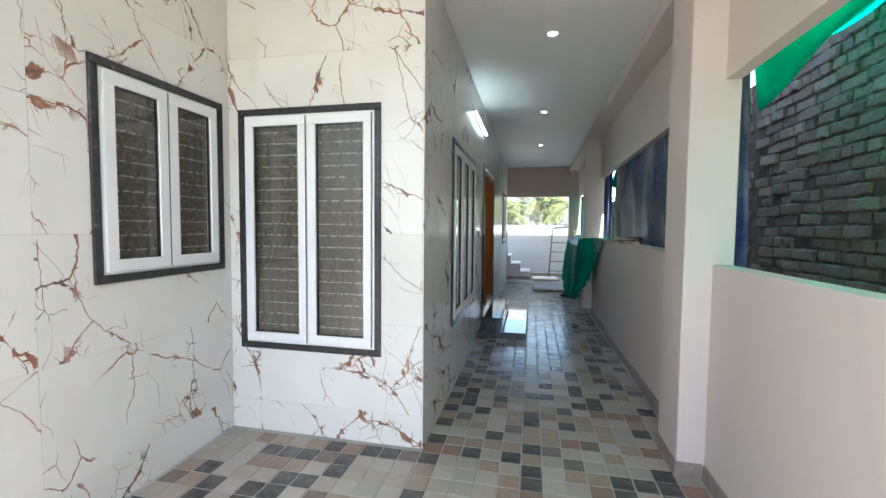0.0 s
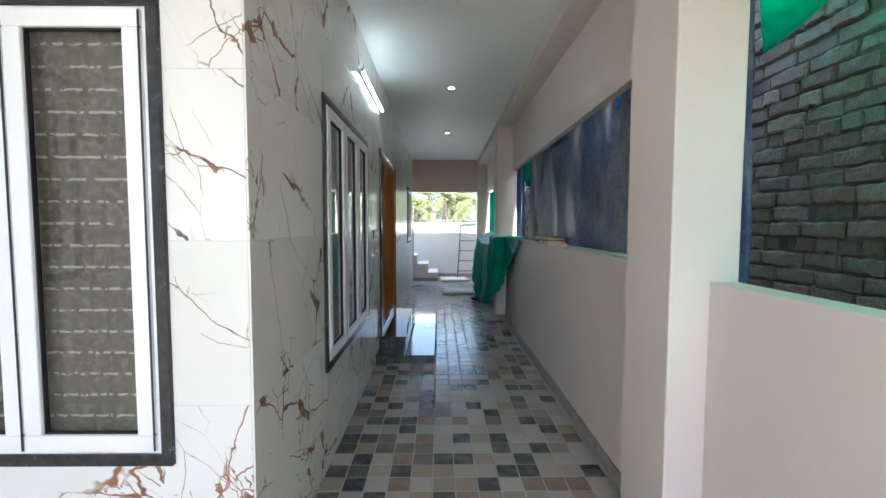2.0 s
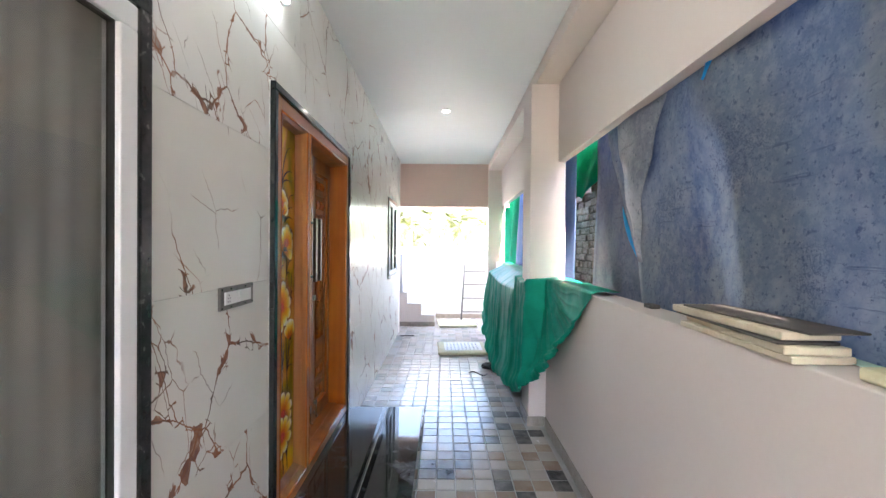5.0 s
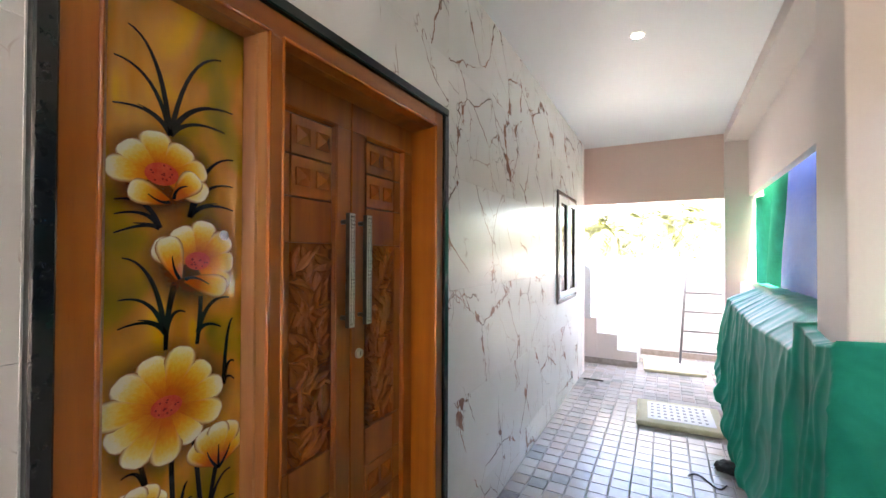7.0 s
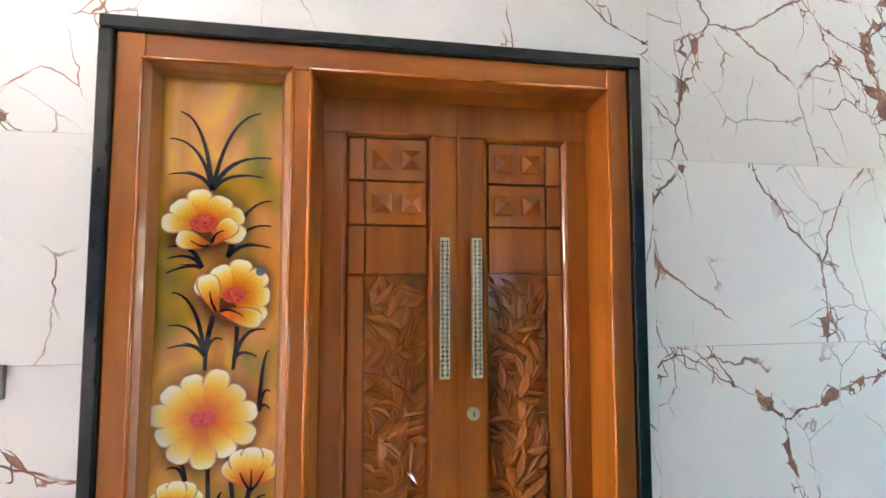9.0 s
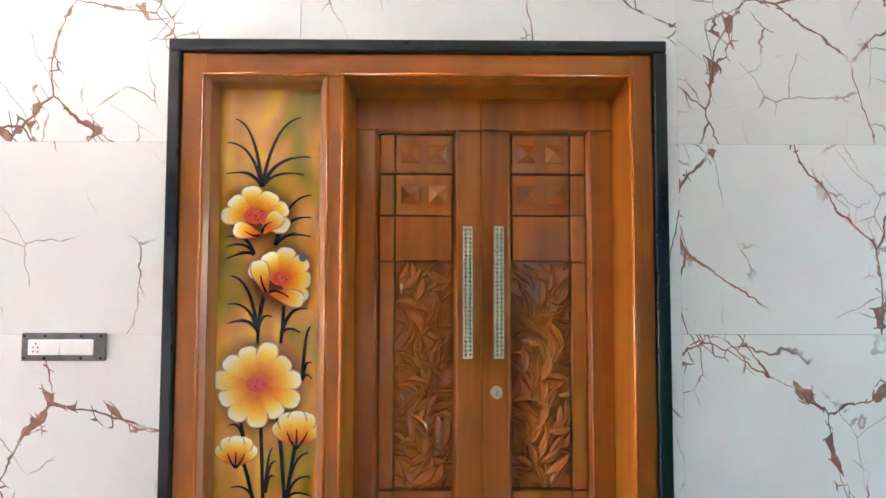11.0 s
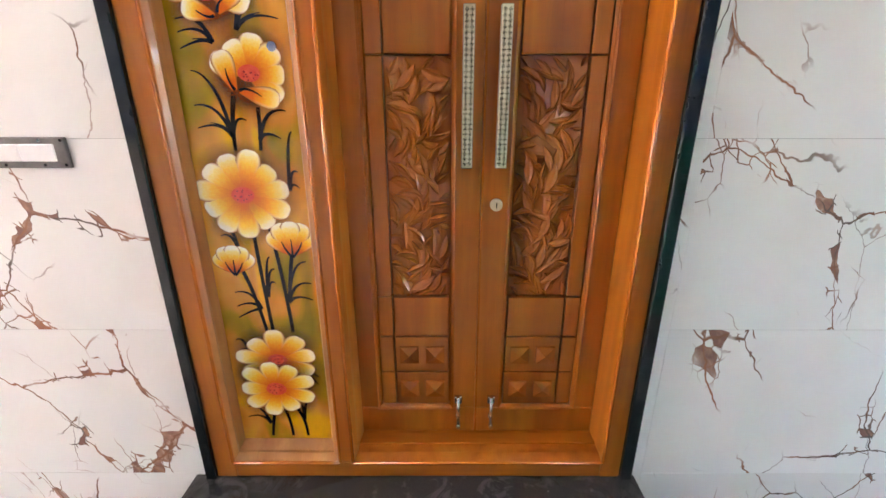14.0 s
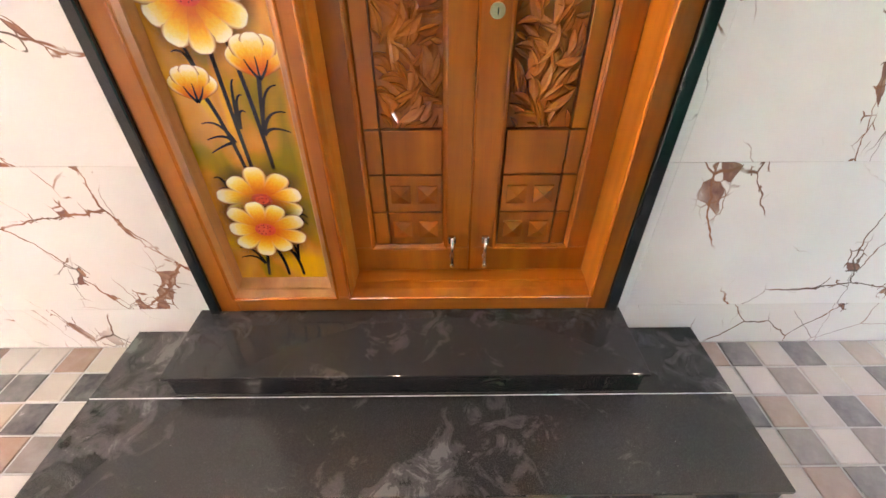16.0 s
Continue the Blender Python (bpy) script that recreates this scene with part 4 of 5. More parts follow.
def entrance():
    home = thing("entrance_door", "teak double door with carved leaves and flower-painted sidelight, closed", "door", at=(0, 0, 0))
    tagged(home, kind="structure")
    part("stone_trim", rounded(boxes((-0.86, -0.772, 6.341, 6.377, 0.212, 2.298), (-0.86, -0.772, 7.852, 7.893, 0.212, 2.298), (-0.86, -0.772, 6.341, 7.893, 2.298, 2.336)), 0.004, 1), TRIM_BLACK, home, "polished dark granite edging")
    part("sealant_line", boxes((-0.801, -0.7965, 6.3375, 6.3408, 0.213, 2.336), (-0.801, -0.7965, 7.8932, 7.8975, 0.213, 2.336), (-0.801, -0.7965, 6.3375, 7.8975, 2.3362, 2.339)), GROUT_PALE, home, "pale sealant along the stone edging")
    part("door_frame", rounded(boxes((-0.99, -0.786, 6.378, 6.450, 0.214, 2.297), (-0.99, -0.786, 7.780, 7.851, 0.214, 2.297), (-0.99, -0.786, 6.826, 6.886, 0.284, 2.224)), 0.004, 2), TEAK, home, "polished teak door frame")
    part("door_frame", rounded(boxes((-0.99, -0.788, 6.450, 7.780, 2.224, 2.297), (-0.99, -0.788, 6.450, 7.780, 0.214, 0.284)), 0.004, 2), TEAK_ACROSS, home)
    part("glazing_bead", splay(-0.790, -0.846, (6.450, 6.826, 0.284, 2.224), (6.470, 6.793, 0.335, 2.205)), TEAK_PALE, home, "pale teak glazing bead")
    part("rebate_bead", splay(-0.792, -0.918, (6.886, 7.780, 0.284, 2.224), (6.896, 7.778, 0.302, 2.208)), TEAK, home)
    for y in (6.4435, 6.8325, 6.8795, 7.7865):
        part("moulding", rod(bmesh.new(), (-0.787, y, 0.280), (-0.787, y, 2.228), 0.0052, 0.0052, 10), TEAK_CARVED, home)
    for y0, y1 in ((6.4435, 6.8325), (6.8795, 7.7865)):
        for z in (0.2775, 2.2305):
            part("moulding", rod(bmesh.new(), (-0.787, y0, z), (-0.787, y1, z), 0.0052, 0.0052, 10), TEAK_CARVED, home)
    part("threshold", boxes((-0.99, -0.86, 6.886, 7.78, 0.284, 0.301)), TEAK_ACROSS, home)
    pane = part("sidelight_pane", boxes((-0.862, GLASS_X, 6.462, 6.798, 0.329, 2.212)), AMBER, home, "amber glass sidelight painted with yellow flowers")
    # stems and grass blades, painted in black
    bm = bmesh.new()
    X = GLASS_X + 0.0012
    rng = random.Random(4)
    for pts, a, b in (
        (((6.623, 1.545), (6.60, 1.47), (6.601, 1.38)), 0.016, 0.010), (((6.682, 1.50), (6.682, 1.44), (6.674, 1.38)), 0.012, 0.010),
        (((6.615, 1.15), (6.62, 1.0), (6.633, 0.76)), 0.012, 0.012), (((6.666, 1.16), (6.69, 1.0), (6.699, 0.78)), 0.012, 0.012),
        (((6.731, 1.08), (6.715, 1.0), (6.70, 0.90)), 0.013, 0.010), (((6.556, 1.02), (6.59, 0.94), (6.615, 0.76)), 0.013, 0.011),
        (((6.600, 0.48), (6.585, 0.42), (6.575, 0.345)), 0.013, 0.010), (((6.630, 0.47), (6.65, 0.42), (6.65, 0.345)), 0.013, 0.010),
        (((6.670, 0.48), (6.705, 0.43), (6.705, 0.345)), 0.013, 0.010)):
        brush(bm, pts, a, b, X)
    tufts = [(6.606, 1.885, ((-0.09, 0.223, -0.06), (-0.116, 0.145, -0.05), (-0.117, 0.042, 0.03), (0.124, 0.229, -0.07), (0.158, 0.098, 0.055), (0.136, 0.040, 0.035))),
             (6.652, 1.695, ((0.115, 0.163, -0.015), (0.115, 0.09, 0.03), (0.116, 0.027, 0.035))),
             (6.585, 1.665, ((-0.091, 0.057, 0.012), (-0.091, 0.025, 0.03), (-0.091, -0.015, 0.03))),
             (6.600, 1.42, ((-0.09, 0.176, -0.06), (-0.097, 0.085, 0.01), (-0.097, 0.023, 0.03), (0.045, 0.044, 0.012))),
             (6.676, 1.41, ((0.083, 0.08, 0.02), (0.061, 0.004, 0.02))),
             (6.745, 1.262, ((0.025, 0.171, -0.05), (0.03, 0.055, 0.0), (0.031, 0.006, 0.0))),
             (6.563, 1.07, ((-0.047, 0.095, 0.02), (-0.05, 0.05, 0.02))),
             (6.633, 0.91, ((0.022, 0.14, 0.0), (0.033, 0.098, 0.012), (0.03, 0.05, 0.0))),
             (6.699, 0.89, ((0.069, 0.144, 0.0), (0.079, 0.068, 0.025), (0.08, 0.009, 0.025))),
             (6.606, 0.867, ((-0.081, 0.06, 0.0), (-0.081, 0.01, 0.02), (-0.081, -0.031, 0.03))),
             (6.632, 0.665, ((-0.06, 0.045, 0.02), (0.05, 0.04, 0.02), (0.0, -0.05, 0.0))),
             (6.735, 0.60, ((0.03, 0.03, 0.0), (0.035, 0.0, 0.01), (0.03, -0.03, 0.01))),
             (6.54, 0.70, ((-0.04, 0.05, 0.0), (-0.045, 0.0, 0.01))),
             (6.575, 0.40, ((-0.075, 0.075, 0.01), (-0.08, 0.03, 0.02))), (6.70, 0.42, ((0.03, 0.08, 0.0), (-0.005, 0.06, 0.0)))]
    for y, z, blades in tufts:
        for dy, dz, bow in blades:
            brush(bm, ((y, z), (y + dy * 0.28, z + dz * 0.82 + 0.028), (y + dy, z + dz)), 0.013, 0.003, X + rng.uniform(0, 0.0002))
    for y, z, blades in tufts[:5]:
        for dy, dz, bow in blades[::2]:
            brush(bm, ((y, z), (y + dy * 0.15, z + dz * 0.6 + 0.02), (y + dy * 0.6, z + dz * 0.78 + 0.02)), 0.010, 0.002, X + 0.0003)
    part("painted_stems", bm, INK, pane, "black brushed stems and grass blades")
    blossom(pane, 6.587, 1.790, 0.112, 6, -0.1, 0.82, 1, 0.33, math.pi * 1.35, -0.3, ((6.603, 1.728, 165, 0.088, 0.058), (6.612, 1.735, 48, 0.085, 0.060)))
    blossom(pane, 6.672, 1.588, 0.104, 6, 0.0, 0.95, 2, 0.30, math.pi * 1.35, -0.75, ((6.628, 1.545, 108, 0.105, 0.064), (6.640, 1.543, -14, 0.112, 0.060)))
    blossom(pane, 6.603, 1.249, 0.140, 11, 0.15, 0.93, 3, 0.25)
    blossom(pane, 6.634, 0.672, 0.140, 9, 0.2, 0.8, 4, 0.24)
    blossom(pane, 6.616, 0.556, 0.132, 9, 0.33, 0.85, 14, 0.27)
    for y, z, up in ((6.731, 1.115, 0.105), (6.540, 1.045, 0.09)):
        bm = bmesh.new()
        uv = bm.loops.layers.uv.new("UVMap")
        for k, da in enumerate((-0.75, 0.75, -0.38, 0.38, 0.0)):
            petal(bm, uv, y, z - up * 0.55, math.pi / 2 + da, up * (1.05 if abs(da) < 0.5 else 0.95), up * 0.62, GLASS_X + 0.0017 + 0.0003 * k)
        part("painted_bud", bm, PETAL, pane, "airbrushed half-open yellow bud")
        ink = bmesh.new()
        for da in (-0.55, 0.0, 0.6):
            end = (y + up * 0.55 * math.sin(da), z - up * 0.55 + up * 0.5 * math.cos(da))
            brush(ink, ((y, z - up * 0.62), (y + up * 0.38 * math.sin(da), z - up * 0.42), end), 0.009, 0.002, GLASS_X + 0.0052)
        part("bud_calyx", ink, INK, pane, "black brushed calyx")
    rng = random.Random(11)
    door_leaf(home, 6.893, 7.3265, (6.963, 7.241), True, rng)
    door_leaf(home, 7.3295, 7.779, (7.419, 7.70), False, rng)
    part("meeting_strip", rounded(boxes((-0.921, -0.917, 7.3265, 7.334, 0.305, 2.21)), 0.001, 1), TEAK_CARVED, home)
    pull_handle(home, 7.277)
    pull_handle(home, 7.380)
    bm = rod(bmesh.new(), (-0.922, 7.377, 1.203), (-0.908, 7.377, 1.203), 0.021, 0.019, 20)
    lock = part("lock_rose", bm, BRASS, home, "round brass lock cylinder")
    part("keyhole", rounded(boxes((-0.9085, -0.9065, 7.3755, 7.3785, 1.194, 1.212)), 0.0008, 1), INK, lock)
    for y in (7.263, 7.387):
        bm = rod(bmesh.new(), (-0.9, y, 0.355), (-0.9, y, 0.475), 0.0065)
        bolt = part("tower_bolt", bm, STEEL, home, "small steel tower bolt")
        part("bolt_plate", rounded(boxes((-0.922, -0.905, y - 0.014, y + 0.014, 0.44, 0.47), (-0.922, -0.908, y - 0.009, y + 0.009, 0.37, 0.388)), 0.002, 1), STEEL, bolt)
        part("bolt_knob", rod(bmesh.new(), (-0.9, y, 0.35), (-0.884, y, 0.35), 0.008), STEEL, bolt)
    bm = rod(bmesh.new(), (-0.85, 6.742, 1.655), (-0.846, 6.742, 1.655), 0.014, 0.013, 18)
    part("glass_stud", bm, STEEL, home)
    return home


entrance()


# ---- granite steps ----
JOINT = -0.4945


def steps():
    home = thing("entrance_steps", "two low polished black granite steps at the door", "steps")
    def block(name, x1, y0, y1, z0, z1, label):
        t = 0.018
        part(name, rounded(boxes((WALL_X + 0.012, x1 - t - 0.004, y0 + t, y1 - t, z0, z1 - t)), 0.001, 1), PLASTER, home)
        xs = [(WALL_X + 0.001, x1 + 0.012)] if z0 > 0.05 else [(WALL_X + 0.001, JOINT - 0.0016), (JOINT + 0.0016, x1 + 0.012)]
        for a, b in xs:
            part("tread", rounded(boxes((a, b, y0 - 0.012, y1 + 0.012, z1 - t, z1)), 0.003, 2), GRANITE, home, label)
        part("riser", boxes((x1 - t, x1, y0, y1, z0, z1 - t)), GRANITE, home)
        part("riser", boxes((WALL_X + 0.001, x1 - t, y0, y0 + t, z0, z1 - t)), GRANITE, home)
        part("riser", boxes((WALL_X + 0.001, x1 - t, y1 - t, y1, z0, z1 - t)), GRANITE, home)
    part("cement_joint", boxes((JOINT - 0.0015, JOINT + 0.0015, 6.002, 8.232, 0.08, 0.0917)), GROUT_PALE, home, "pale cement joint between the slabs")
    block("lower_core", -0.185, 6.012, 8.222, 0.001, 0.092, "polished black granite slab with cement smears")
    block("upper_core", -0.50, 6.305, 7.898, 0.093, 0.212, "polished black granite slab")


steps()


# ---- switch plate, lamps ----
def switch_plate():
    home = thing("switch_plate", "grey framed switch plate with white socket and switch", "switch")
    part("frame", rounded(boxes((WALL_X, WALL_X + 0.012, 5.908, 6.16, 1.337, 1.422)), 0.003, 2), PLASTIC_GREY, home)
    part("socket", rounded(boxes((WALL_X + 0.010, WALL_X + 0.017, 5.932, 6.028, 1.356, 1.403)), 0.002, 1), PLASTIC_WHITE, home)
    part("switch", rounded(boxes((WALL_X + 0.010, WALL_X + 0.018, 6.031, 6.128, 1.356, 1.403)), 0.002, 1), PLASTIC_WHITE, home)
    bm = bmesh.new()
    for y, z in ((5.957, 1.391), (5.950, 1.380), (5.964, 1.380), (5.950, 1.367), (5.964, 1.367)):
        rod(bm, (WALL_X + 0.0165, y, z), (WALL_X + 0.0175, y, z), 0.0026)
    part("socket_holes", bm, INK, home)
    for y in (5.918, 5.98, 6.09, 6.15):
        for z in (1.346, 1.413):
            part("screw", rod(bmesh.new(), (WALL_X + 0.0115, y, z), (WALL_X + 0.0128, y, z), 0.004), INK, home)


switch_plate()


def tube_light():
    home = thing("tube_light", "lit white fluorescent batten on the tiled wall", "lamp")
    part("batten", rounded(boxes((WALL_X, WALL_X + 0.02, 5.20, 6.48, 2.752, 2.782)), 0.004, 2), PLASTIC_WHITE, home)
    part("tube", rod(bmesh.new(), (WALL_X + 0.032, 5.23, 2.767), (WALL_X + 0.032, 6.45, 2.767), 0.012), TUBE, home, "glowing tube")
    for y in (5.205, 6.455):
        part("end_cap", rounded(boxes((WALL_X + 0.019, WALL_X + 0.046, y, y + 0.022, 2.752, 2.782)), 0.003, 1), PLASTIC_WHITE, home)


tube_light()


def downlight(y):
    home = thing("downlight", "small round lit downlight set in the ceiling", "lamp", "ceiling downlights", (0.022, y, CEIL))
    bm = bmesh.new()
    n = 24
    rings = [[bm.verts.new((r * math.cos(k * math.tau / n), r * math.sin(k * math.tau / n), z)) for k in range(n)] for r, z in ((0.052, -0.001), (0.050, -0.007), (0.040, -0.006), (0.036, -0.002))]
    for a, b in zip(rings, rings[1:]):
        for k in range(n):
            bm.faces.new((a[k], a[(k + 1) % n], b[(k + 1) % n], b[k])).smooth = True
    part("trim_ring", bm, PLASTIC_WHITE, home)
    part("lens", rod(bmesh.new(), (0, 0, -0.0042), (0, 0, -0.001), 0.037, 0.037, 24), LED, home, "glowing lens")
    return home


first = downlight(4.33)
for y in (6.767, 9.195):
    copy_thing(first, pose(0.022, y, CEIL))


# ---- far end: stair, parapet, ladder ----
def far_stair():
    home = thing("outdoor_stair", "white masonry stair with blush painted side", "stair")
    tagged(home, kind="structure")
    y0, y1 = 12.55, 13.498
    for k, x in enumerate((-0.16, -0.42, -0.70, -0.98, -1.26)):
        z = 0.225 * (k + 1)
        part("step", rounded(boxes((x - 0.284 if k < 4 else -2.6, x, y0 + 0.012, y1, 0.0, z)), 0.006, 1), PAINT_TERRACE, home)
        part("side_face", boxes((x - 0.28 if k < 4 else -2.6, x - 0.004, y0, y0 + 0.011, 0.07, z - 0.012)), PAINT_PINK, home, "blush painted stair side")
    bm = bmesh.new()
    box(bm, -2.6, -0.79, y0 - 0.002, y0 + 0.13, 0.92, 1.40)
    for v in bm.verts:
        if v.co.z > 1.2:
            v.co.z += max(0.0, (-0.79 - v.co.x)) * 0.75
        else:
            v.co.z -= 0.28 if v.co.x > -1 else 0.0
    part("stair_parapet", rounded(bm, 0.006, 1), PAINT_TERRACE, home)
    part("skirting_tile", boxes((-0.9, -0.155, y0 - 0.012, y0 - 0.001, -0.002, 0.085)), SKIRT, home)


far_stair()
fixed("parapet", rounded(boxes((-3.4, 2.6, 13.5, 13.65, -0.15, 1.54)), 0.008, 2), PAINT_TERRACE, "white painted terrace parapet, sunlit along its top", "wall")
fixed("parapet_skirting", boxes((-0.15, 1.1, 13.488, 13.499, -0.002, 0.09)), SKIRT, "brown skirting tiles along the parapet", "skirting")


def ladder():
    home = thing("ladder", "aluminium ladder leaning on the white parapet", "ladder")
    foot, top = Vector((0.375, 12.86, 0.0)), Vector((0.50, 13.44, 1.60))
    wide = Vector((0.56, 0.02, 0))
    for off in (Vector((0, 0, 0)), wide):
        bm = bmesh.new()
        rod(bm, foot + off, top + off, 0.017, 0.017, 10)
        rail = part("rail", bm, LADDER_GREY, home)
        part("rubber_foot", rod(bmesh.new(), foot + off, foot + off + Vector((0.006, 0.01, 0.05)), 0.023, 0.021, 10), GASKET, rail)
    for k in range(6):
        t = 0.14 + k * 0.17
        a = foot.lerp(top, t)
        part("rung", rod(bmesh.new(), a, a + wide, 0.012, 0.012, 10), LADDER_GREY, home)
    part("rung", rod(bmesh.new(), top, top + wide, 0.014, 0.014, 10), LADDER_GREY, home)


ladder()


# ---- brick wall beyond the openings ----
def brick_shape(rng, length):
    """A worn brick with chipped, uneven edges."""
    bm = boxes((-0.04, 0.0, 0.0, length, 0.0, 0.071))
    cut = [e for e in bm.edges if abs(e.verts[0].co.y - e.verts[1].co.y) > 0.05]
    bmesh.ops.subdivide_edges(bm, edges=cut, cuts=2 if length > 0.15 else 1)
    rounded(bm, 0.009, 1)
    for v in bm.verts:
        front = v.co.x > -0.03
        v.co += Vector((rng.uniform(-0.014, 0.008) if front else 0, rng.uniform(-0.008, 0.008), rng.uniform(-0.007, 0.007)))
    return mesh_of(bm, BRICK, "brick")


def brick_wall(name, face_x, y0, y1, z1, m, near, label):
    """Rough courses proud of their mortar; only those in the stretch near are single pieces."""
    home = tagged(part(name, boxes((-0.024, 0.22, y0, y1, -0.16, z1)), MORTAR), label, "wall", kind="structure")
    rng = random.Random(8)
    lengths = (0.095, 0.10, 0.16, 0.19, 0.205, 0.21, 0.215, 0.225)
    shapes = [brick_shape(rng, q) for q in lengths]
    verts, faces = [], []
    course, n = 0, 0
    z = -0.1
    while z < z1 - 0.07:
        y = y0 + rng.uniform(0.0, 0.12)
        header = course % 7 == 4
        while y < y1 - 0.24:
            k = rng.randrange(2) if header else (rng.randrange(3) if rng.random() < 0.16 else rng.randrange(3, 8))
            me = shapes[k]
            shift = Vector((rng.uniform(-0.012, 0.014), y, z + 0.016 * wob(y * 0.8, z * 0.5, 4) + rng.uniform(-0.004, 0.004)))
            if near[0] < y < near[1] and near[2] < z < near[3] and n < 300:
                b = new("brick", me)
                b.parent = home
                b.location = shift
                b.rotation_euler = (rng.uniform(-0.03, 0.03), 0, rng.uniform(-0.07, 0.07))
                n += 1
            else:
                k0 = len(verts)
                verts += [tuple(v.co + shift) for v in me.vertices]
                faces += [tuple(i + k0 for i in p.vertices) for p in me.polygons]
            y += lengths[k] + rng.uniform(0.004, 0.013)
        z += 0.080
        course += 1
    me = bpy.data.meshes.new("brickwork")
    me.from_pydata(verts, [], faces)
    me.materials.append(BRICK)
    rest = new("brickwork", me)
    rest.parent = home
    tagged(rest, kind="stuff")
    home.matrix_world = m
    return home


brick_wall("wall_brick", 0, -4.0, 4.6, 3.3, pose(1.74, 0, 0), (0.9, 4.4, 0.9, 3.0), "rough weathered brick wall of the neighbouring plot")
brick_wall("wall_brick_low", 0, 4.6, 10.6, 2.7, pose(1.74, 0, 0), (7.0, 8.8, 0.9, 2.6), "lower stretch of the weathered brick wall")
# Out of view; its height sets how much sky light reaches the blue sheets.
brick_wall("wall_brick_stub", 0, 10.6, 13.0, 2.1, pose(1.74, 0, 0), (9, 9, 9, 9), "unseen end of the brick wall, kept low to admit daylight")
brick_wall("wall_street", 0, -5.5, 3.0, 2.0, pose(-1.2, -4.6, 0, 0, 0, -90), (9, 9, 9, 9), "rough brick wall in front of the porch")


# ---- sheets ----
def drape(name, ny, nz, fn, mat, label, category, group=""):
    """A hanging sheet from a function of two parameters in 0..1."""
    bm = bmesh.new()
    grid = [[bm.verts.new(fn(i / ny, j / nz)) for j in range(nz + 1)] for i in range(ny + 1)]
    for i in range(ny):
        for j in range(nz):
            bm.faces.new((grid[i][j], grid[i + 1][j], grid[i + 1][j + 1], grid[i][j + 1])).smooth = True
    ob = tagged(part(name, bm, mat), label, category, group)
    mod = ob.modifiers.new("thick", "SOLIDIFY")
    mod.thickness = 0.002
    return ob


def tarp_main(u, v):
    y = 3.62 + u * 4.01 + 0.02 * math.sin(v * 9)
    z = 0.9 + v * 1.75
    x = pier_x(y) + 0.43 + 0.03 * wob(y * 1.3, z * 0.8, 1) + 0.012 * wob(y * 5, z * 2.2, 4) + 0.02 * math.sin(y * 2.1 + z * 1.3)
    return (x, y, z)


drape("tarpaulin", 90, 40, tarp_main, TARP, "dusty dark blue tarpaulin hung outside the opening", "tarpaulin")


def tarp_over(u, v):
    z = 0.95 + v * 1.6
    edge = float(np.interp(z, (0.95, 1.26, 1.5, 1.82, 2.35, 2.6), (6.68, 6.70, 6.76, 6.99, 7.20, 7.26)))
    y = edge - u * (edge - 3.61)
    fold = sum(d * max(0.0, 1 - abs(y - c + 0.22 * (2.3 - z)) / w) for c, w, d in ((4.05, 0.10, 0.045), (4.27, 0.14, 0.05), (4.78, 0.2, 0.045), (5.5, 0.3, 0.03), (6.1, 0.22, 0.03)))
    x = pier_x(y) + 0.345 + 0.03 * u - fold + 0.016 * wob(y * 2.1 + z, z * 1.1, 6) + 0.012 * math.sin((y * 0.8 + z * 0.5) * 7)
    return (x, y, z)


drape("film_sheet", 90, 40, tarp_over, TARP_GREY, "crumpled grey plastic film hung over the tarpaulin", "sheet")


def slit(u, v):
    z = 1.49 + v * 0.34
    edge = float(np.interp(z, (1.26, 1.5, 1.82, 2.35), (6.70, 6.76, 6.99, 7.20)))
    return (pier_x(edge) + 0.352, edge + u * 0.055 * math.sin(math.pi * min(1.0, v * 1.02)) ** 0.8, z)


drape("blue_patch", 4, 20, slit, TARP_CYAN, "bright blue film showing through a tear in the sheets", "sheet")


# Extra pale layer that imitates sunlight on the upper part of the film.
def lit_film_band(u, v):
    z = 1.50 + v * 1.1
    edge = float(np.interp(z, (1.5, 1.82, 2.35, 2.6), (6.76, 6.99, 7.20, 7.26)))
    y = edge - 0.10 - 0.10 * v - u * 0.8 * v ** 1.2 + 0.012 * math.sin(v * 23)
    return (pier_x(y) + 0.318 - 0.02 * math.sin(u * math.pi) + 0.008 * wob(y * 5, z * 4, 2), y, z)


drape("film_sheet", 24, 24, lit_film_band, FILM_LIT, "pale layer standing in for the sunlit top of the film", "sheet")


def sunlit_top(c, w, low, slope, phase):
    """Tapering ragged blue piece at the lintel, standing in for sunlight through the sheet."""
    def shape(u, v):
        z = 2.50 - v * (2.50 - low)
        y = c + (u - 0.5) * w * (1.02 - v) ** 0.75 + slope * v + 0.022 * wob(z * 17, u * 3 + phase, 3) * (1 - v)
        return (pier_x(y) + 0.305 + 0.008 * math.sin(u * 6 + v * 3), y, z)
    return shape


# Added pieces where sun would glow through the sheet's top edge.
for c, w, low, slope, phase in ((3.98, 0.22, 2.10, 0.10, 0.4), (4.40, 0.10, 2.24, 0.06, 1.9), (6.02, 0.20, 2.27, 0.12, 3.0)):
    drape("blue_patch", 10, 20, sunlit_top(c, w, low, slope, phase), TARP_CYAN, "bright blue piece standing in for sun through the sheet", "sheet", "blue scraps at the lintel")


